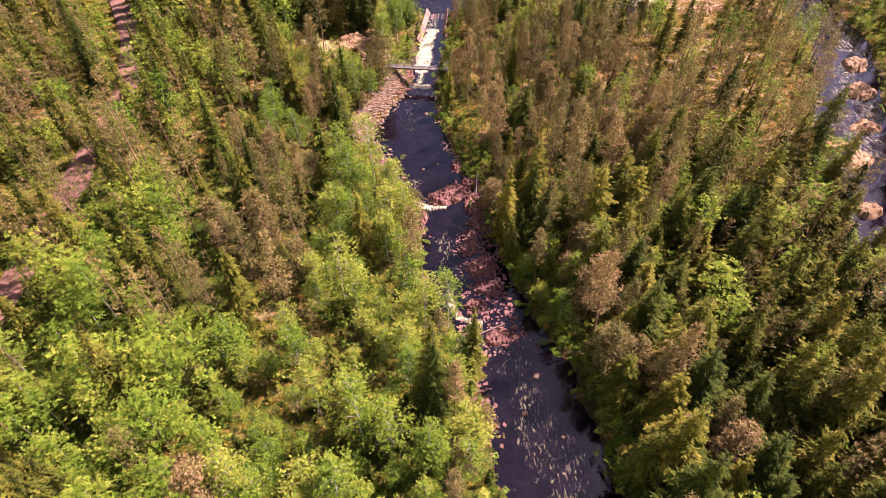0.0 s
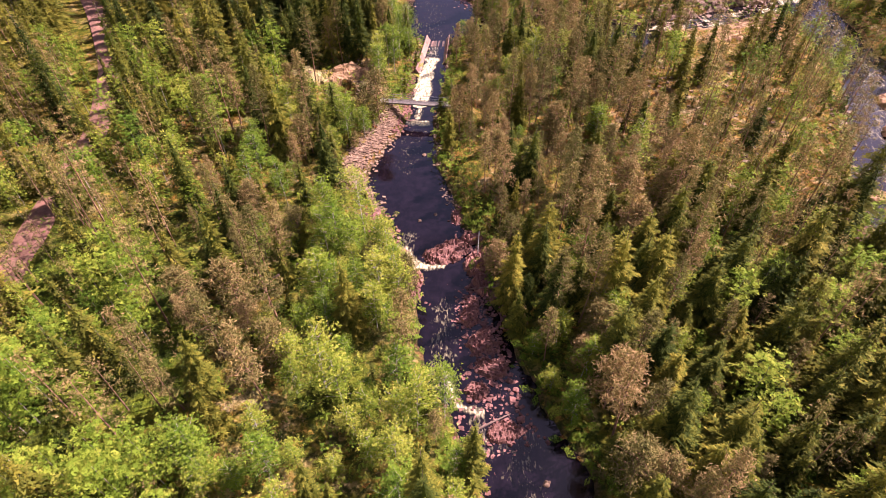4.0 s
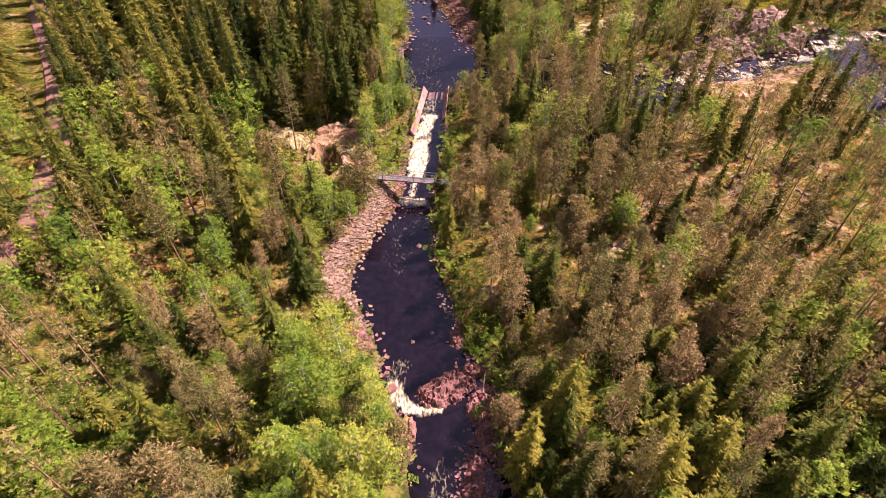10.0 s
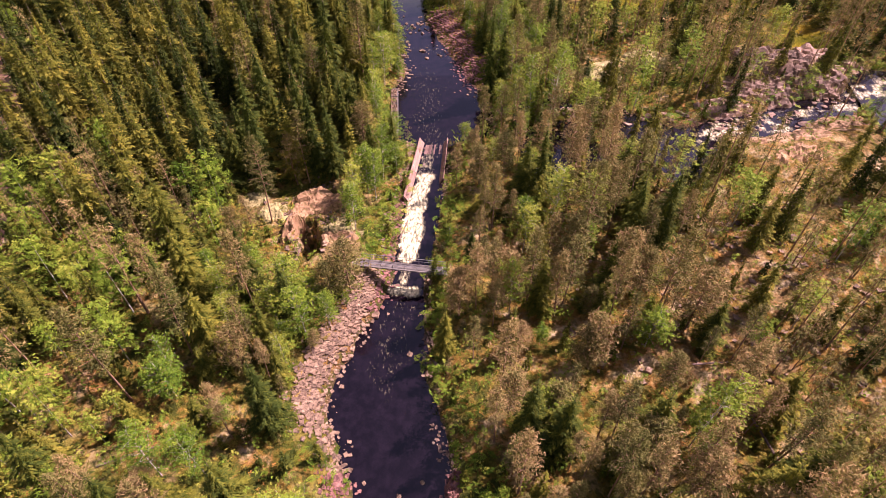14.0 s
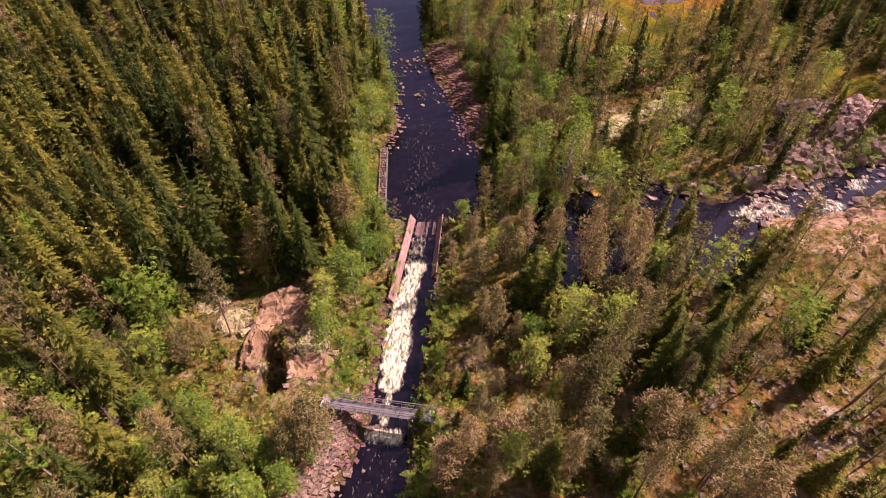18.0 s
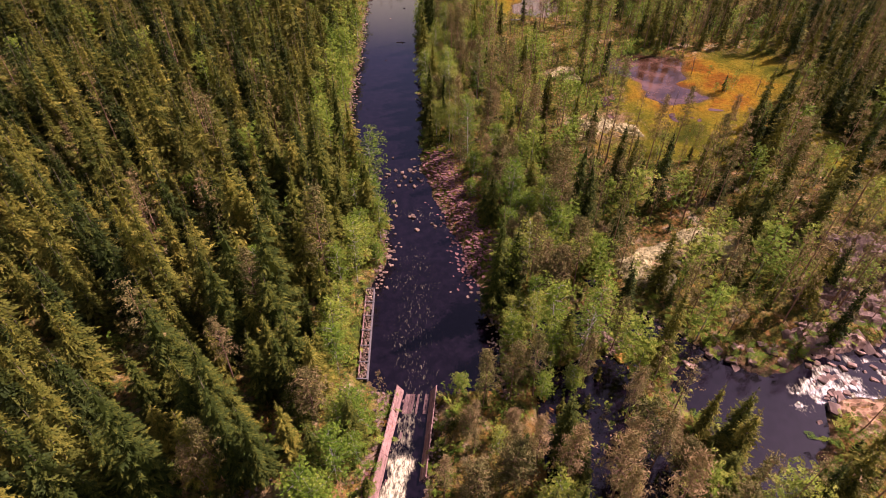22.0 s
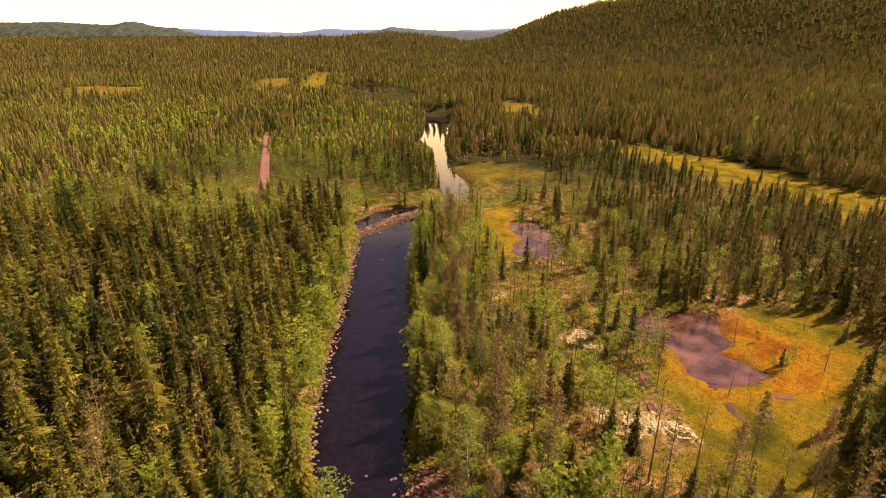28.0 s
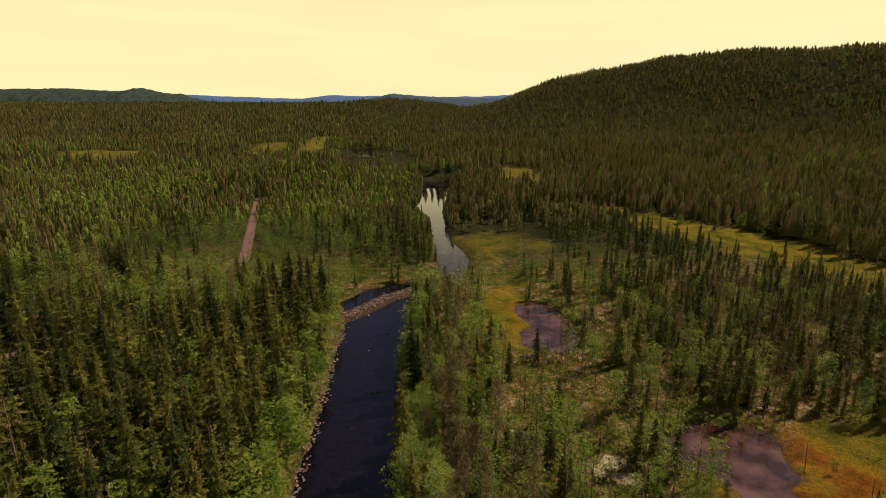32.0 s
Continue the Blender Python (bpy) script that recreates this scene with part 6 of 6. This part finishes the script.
strew(2300, [(-7.5, 110), (-8.6, 106), (-10.6, 100), (-13, 95), (-14, 90), (-13, 86)], 2.6, 0.25, 0.9, seed=2)
strew(380, [(-12, 86), (-9.6, 81), (-7.5, 76), (-6.4, 72)], 1.8, 0.3, 0.9, seed=3)
strew(900, [(-5.0, 111), (-5.4, 118), (-4.7, 126), (-3.6, 133), (-2.6, 145)], 1.4, 0.25, 0.65, seed=4)
strew(130, [(4.4, 144), (4.0, 136), (3.2, 127)], 0.8, 0.25, 0.6, seed=5)
strew(1900, [(10.4, 168), (11.2, 178), (9.0, 186), (6.4, 193), (4.4, 199), (2.5, 206)], 5.0, 0.25, 0.85, seed=6)
strew(420, [(-5.8, 165), (-5.0, 175), (-7.6, 184), (-9.8, 191), (-13, 198), (-16.5, 205)], 1.9, 0.3, 0.9, seed=7)
strew(600, [(-16.2, 204), (-19, 222), (-21.2, 250), (-24, 287), (-26.4, 320)], 1.3, 0.3, 0.9, seed=8)
strew(800, [(-27, 325), (-15.5, 343), (-4, 354), (3, 361)], 3.0, 0.35, 1.1, seed=9)
strew(1900, [(9, 41), (6.8, 47), (7, 51), (6.4, 55), (5.2, 60), (5.2, 63)], 2.6, 0.15, 0.5, seed=16)
strew(260, [(0.6, 70.2), (3.0, 70.6), (5.8, 72.8)], 1.7, 0.2, 0.55, seed=21)
strew(240, [(-2.4, 60.5), (-2.6, 65), (-4.6, 68)], 1.4, 0.2, 0.6, seed=22)
strew(260, [(4.2, 76), (3.4, 81), (2.2, 86)], 1.0, 0.2, 0.6, seed=23)
strew(320, [(9, 46), (8.5, 56), (8, 64), (5, 75)], 2.0, 0.25, 0.8, seed=10)
strew(300, [(14, 144), (13.5, 156), (11.5, 163)], 1.2, 0.25, 0.6, seed=11)
strew(220, [(26, 158), (36, 158), (42, 151)], 2.6, 0.3, 0.8, seed=12)
strew(260, [(29, 155.6), (30.5, 153.6), (31, 151)], 2.2, 0.3, 0.8, seed=17)
strew(160, [(1.5, 92), (0.8, 100), (1.0, 110)], 1.0, 0.3, 0.7, seed=13)
strew(180, [(6, 27), (5.0, 40), (0.5, 50)], 1.5, 0.3, 0.8, seed=14)
strew(500, [(78, 96), (84, 108), (66, 74), (64, 62)], 5.0, 0.4, 1.4, seed=15)
strew(520, [(24, 92), (44, 98), (62, 96), (60, 118), (36, 118), (28, 106)], 11.0, 0.3, 1.3, seed=18)
strew(160, [(-26, 123), (-20, 127), (-13, 118), (-12, 113), (-20, 112)], 3.0, 0.3, 1.0, seed=19)
sx, sy, ss = (np.array([q[i] for q in all_stones]) for i in range(3))
ss = ss * 0.9
sz = np.maximum(height(sx, sy), np.where(river_gap(sx, sy) < 0, level(sy) - 0.1, -99)) + ss * 0.03
rs = np.random.RandomState(3)
near = np.zeros(len(sx), bool)
near[np.where((sy > 84) & (sy < 112) & (sx < -4))[0][:300]] = True
for i in np.where(near)[0]:
    ob = new("stone", stone_meshes[i % 8])
    ob.parent = bank
    ob.matrix_basis = Matrix.Translation((sx[i] + 9, sy[i] - 98, sz[i] - 1.0)) @ pose(0, 0, 0, rs.uniform(0, 360), rs.uniform(0, 30), rs.uniform(0, 360)) @ Matrix.Diagonal((ss[i], ss[i], ss[i], 1))
rest = np.where(~near)[0]
which = rs.randint(0, 8, len(rest))
red = (sy[rest] > 165) & (sy[rest] < 207) & (sx[rest] > 0) | (sy[rest] < 80) | (sy[rest] > 103) & (sy[rest] < 134) & (river_gap(sx[rest], sy[rest]) < 2.2) & (sx[rest] < 0)
for nm, m0, mat, lab in (("river_stones", ~red, STONE, "loose pink-grey stones along the water's edge"), ("red_river_stones", red, RED_ROCK, "bar of loose red stones beside the water")):
    joined(nm, [(*SMALL[j], sx[rest][m], sy[rest][m], sz[rest][m], rs.uniform(0, 6.28, m.sum()), ss[rest][m]) for j in range(8) for m in [m0 & (which == j)]], mat, lab, "stones")

# ---- dead trees and fallen logs ----
snags = [snag(500 + i, 9 + i) for i in range(4)]
snag_meshes = [mesh_from("dead_tree", np.array(v), f, DEAD_WOOD, True) for (v, f), _ in snags]
for i, (x, y, s) in enumerate([(-33, 106, 0.8), (29, 66, 0.9), (31, 64, 0.7), (72, 246, 0.5), (78, 238, 0.45), (66, 228, 0.4), (84, 233, 0.5), (60, 224, 0.5), (-29, 70, 0.7), (20, 50, 0.7), (15, 52, 0.6), (38, 300, 0.9), (90, 250, 0.4)]):
    ob = new("dead_tree", snag_meshes[i % 4])
    ob.matrix_basis = Matrix.Translation((x, y, surface(x, y))) @ pose(0, 0, 0, rnd.uniform(-4, 4), rnd.uniform(-4, 4), rnd.uniform(0, 360)) @ Matrix.Diagonal((s, s, s, 1))
    tagged(ob, "bare grey dead tree with short broken branches", "dead tree", "dead trees")
for x, y, ln, a in ((-24, 62, 7, 40), (-18, 55, 5, 70), (4.5, 42, 5, 25), (34, 92, 6, 10), (47, 96, 7, 150), (-28, 95, 8, 120), (22, 74, 6, 30), (-4, 118.5, 5, 75), (-12, 277, 3, 5), (40, 80, 8, 100), (9, 62.5, 4, 170), (61, 230, 5, 20), (-35, 80, 6, 20)):
    c, s = math.cos(radians(a)), math.sin(radians(a))
    z0, z1 = surface(x, y), surface(x + c * ln, y + s * ln)
    z0, z1 = max(z0, float(level(y)) - 0.1), max(z1, float(level(y + s * ln)) - 0.1)
    lg = part("fallen_log", log_bm([(0, 0, 0.12), (c * ln / 2, s * ln / 2, (z1 - z0) / 2 + 0.16), (c * ln, s * ln, z1 - z0 + 0.1)], [0.16, 0.13, 0.07]), DEAD_WOOD)
    lg.matrix_basis = Matrix.Translation((x, y, z0))
    tagged(lg, "fallen bare grey log on the ground", "log", "fallen logs")

# ---- low growth ----
rl = random.Random(9)
CLUMPS = [leaves(Vector((0, 0, 0.25)), 0.38, 6, rl) for i in range(5)]
TUFTS = [tuft(Vector((0, 0, 0.05)), 0.55, 8, rl, 1.6) for i in range(5)]
x, y, r = scatter(-70, 120, 10, 350, 1.45, 91)
w = clear_of_water(x, y)
bogm, rockm = bog_mask(x, y), rock_mask(x, y)
roadd, _ = along(x, y, ROAD)
patch = bumps(x, y, 6, 61)
spit, _ = along(x, y, [(-27, 325), (-15.5, 343), (-4, 354), (3, 361)])
barren = ((y > 164) & (y < 207) & (x > 0) & (river_gap(x, y) < 5)) | ((x < 0) & (y > 82) & (y < 112) & (river_gap(x, y) < 4.5)) | (spit < 4) | (along(x, y, [(-5.8, 146), (-6.6, 165)])[0] < 1.5)
heath = (x > 18) & (x < 82) & (y > 82) & (y < 140)
ok = (w > 0.7) & (roadd > 2.8) & ~barren & ((rockm < 0.4) | (heath & (patch > 0.45)))
m = ok & (bogm < 0.4) & (r.uniform(0, 1, len(x)) < 0.3 + 0.7 * patch)
sel = r.randint(0, 5, len(x))
z = height(x, y)
sc, tn = r.uniform(0.5, 1.5, len(x)), r.uniform(0, 6.28, len(x))
joined("undergrowth", [(*bushes[j][1], x[k], y[k], z[k] - 0.1, tn[k], 0.12 + 0.2 * sc[k]) for j in range(3) for k in [ok & (bogm < 0.4) & (r.uniform(0, 1, len(x)) < (0.06 + 0.16 * bumps(x, y, 11, 67)) * np.where(y < 145, 2.8, 1.4)) & (sel % 3 == j)]], BIRCH, "young birch and willow saplings in the undergrowth", "saplings")
yx, yy, yr = scatter(-62, 105, 14, 215, 2.3, 93)
yw = clear_of_water(yx, yy)
yroad, _ = along(yx, yy, ROAD)
yspit = (along(yx, yy, [(-5.8, 146), (-6.6, 165)])[0] < 2.2) | ((yy > 164) & (yy < 207) & (yx > 0) & (river_gap(yx, yy) < 5)) | ((yx < 0) & (yy > 82) & (yy < 112) & (river_gap(yx, yy) < 4.5)) | ((yx > -23) & (yx < -13) & (yy > 108) & (yy < 128))
young = (yw > 1.0) & ((yx < 8) | (yr.uniform(0, 1, len(yx)) < np.where(yx > 24, 0.8, 0.5))) & (yroad > 3.0) & ~yspit & (rock_mask(yx, yy) < 0.4) & (bog_mask(yx, yy) < 0.4) & (yr.uniform(0, 1, len(yx)) < 0.30 + 0.5 * bumps(yx, yy, 9, 69))
yk, yz, yt, ys = yr.randint(0, 60, len(yx)), height(yx, yy), yr.uniform(0, 6.28, len(yx)), yr.uniform(0.16, 0.48, len(yx))
tall_young = [spruce(600 + i, 10, 2.6, 10, 5, 0) for i in range(3)]
joined("young_spruces", [(*tall_young[j][1], yx[k], yy[k], yz[k] - 0.1, yt[k], ys[k]) for j in range(3) for k in [young & (yk % 2 == 0) & (yk % 3 == j)]], SPRUCE_BOUGH, "young dark green spruces among the older trees", "saplings")
small_pine = [pine(610 + i, 10, 0.12, 1.7, 13, 3, 4) for i in range(4)]
joined("young_pines", [(*small_pine[j][1], yx[k], yy[k], yz[k] - 0.1, yt[k], ys[k] * 1.1) for j in range(4) for k in [young & (yk % 2 == 1) & ((yk // 2) % 4 == j)]], PINE_BOUGH, "young olive pines among the older trees", "saplings")
green = (y < 76) & (x < 2) & (bumps(x, y, 12, 77) > 0.36)
for nm, g0, mat, lab in (("low_shrubs", ~green, SHRUB, "low bilberry, heather and grass on the forest floor"), ("green_undergrowth", green, BIRCH, "fresh green grass and fern under the birches")):
    joined(nm, [(*CLUMPS[j], x[k], y[k], z[k], tn[k], sc[k]) for j in range(5) for k in [m & g0 & (sel == j)]], mat, lab, "shrubs")
m = (w > 0.15) & (bogm >= 0.4) & (r.uniform(0, 1, len(x)) < 0.35)
joined("bog_sedge", [(*TUFTS[j], x[k], y[k], z[k], tn[k], sc[k] * 0.55) for j in range(5) for k in [m & (sel == j)]], SEDGE, "yellow-orange sedge tufts on the bog", "grass")
edge = ok & (w < 4.5) & (bogm < 0.2) & (r.uniform(0, 1, len(x)) < 0.75)
joined("bank_bushes", [(*CLUMPS[j], x[k], y[k], z[k] + 0.2, tn[k], sc[k] * 1.7) for j in range(5) for k in [edge & (sel == j)]], BIRCH, "bright green willow scrub along the bank", "bushes")

# ---- small bog pools ----
for x0, y0, rx_, ry_ in ((54, 225.6, 5.2, 1.2), (62, 221, 2.0, 2.4), (70, 226.5, 2.6, 1.8), (79, 233, 2.4, 1.2), (80, 243, 2.2, 1.0), (58, 228, 1.4, 0.8)):
    bm = bmesh.new()
    ring = []
    for k in range(22):
        a = 2 * math.pi * k / 22
        q = 1.15 + 0.6 * noise.noise(Vector((math.cos(a) * 1.3 + x0, math.sin(a) * 1.3 + y0, 0.3)))
        ring.append(bm.verts.new((math.cos(a) * rx_ * q, math.sin(a) * ry_ * q, 0)))
    bm.faces.new(ring)
    zt = sum(surface(x0 + math.cos(a) * rx_ * 0.7, y0 + math.sin(a) * ry_ * 0.7) for a in np.linspace(0, 5.8, 12)) / 12 - 0.02
    pool = part("bog_pool", bm, POND_WATER)
    pool.matrix_basis = Matrix.Translation((x0, y0, zt - 0.09)) @ Matrix.Diagonal((1.35, 1.35, 1, 1))
    tagged(pool, "small red-brown pool in the bog", "pool", kind="structure")
# ---- an orange moss-covered boulder on the gravel of the side channel ----
place_rocks("mossy_boulder", [BIG[2]], [(31.2, 150.6, 2.0, surface(31.2, 150.6) + 0.2)], ORANGE_MOSS, "boulder covered with bright orange moss", "mossy boulder", 0.3, 0.7)
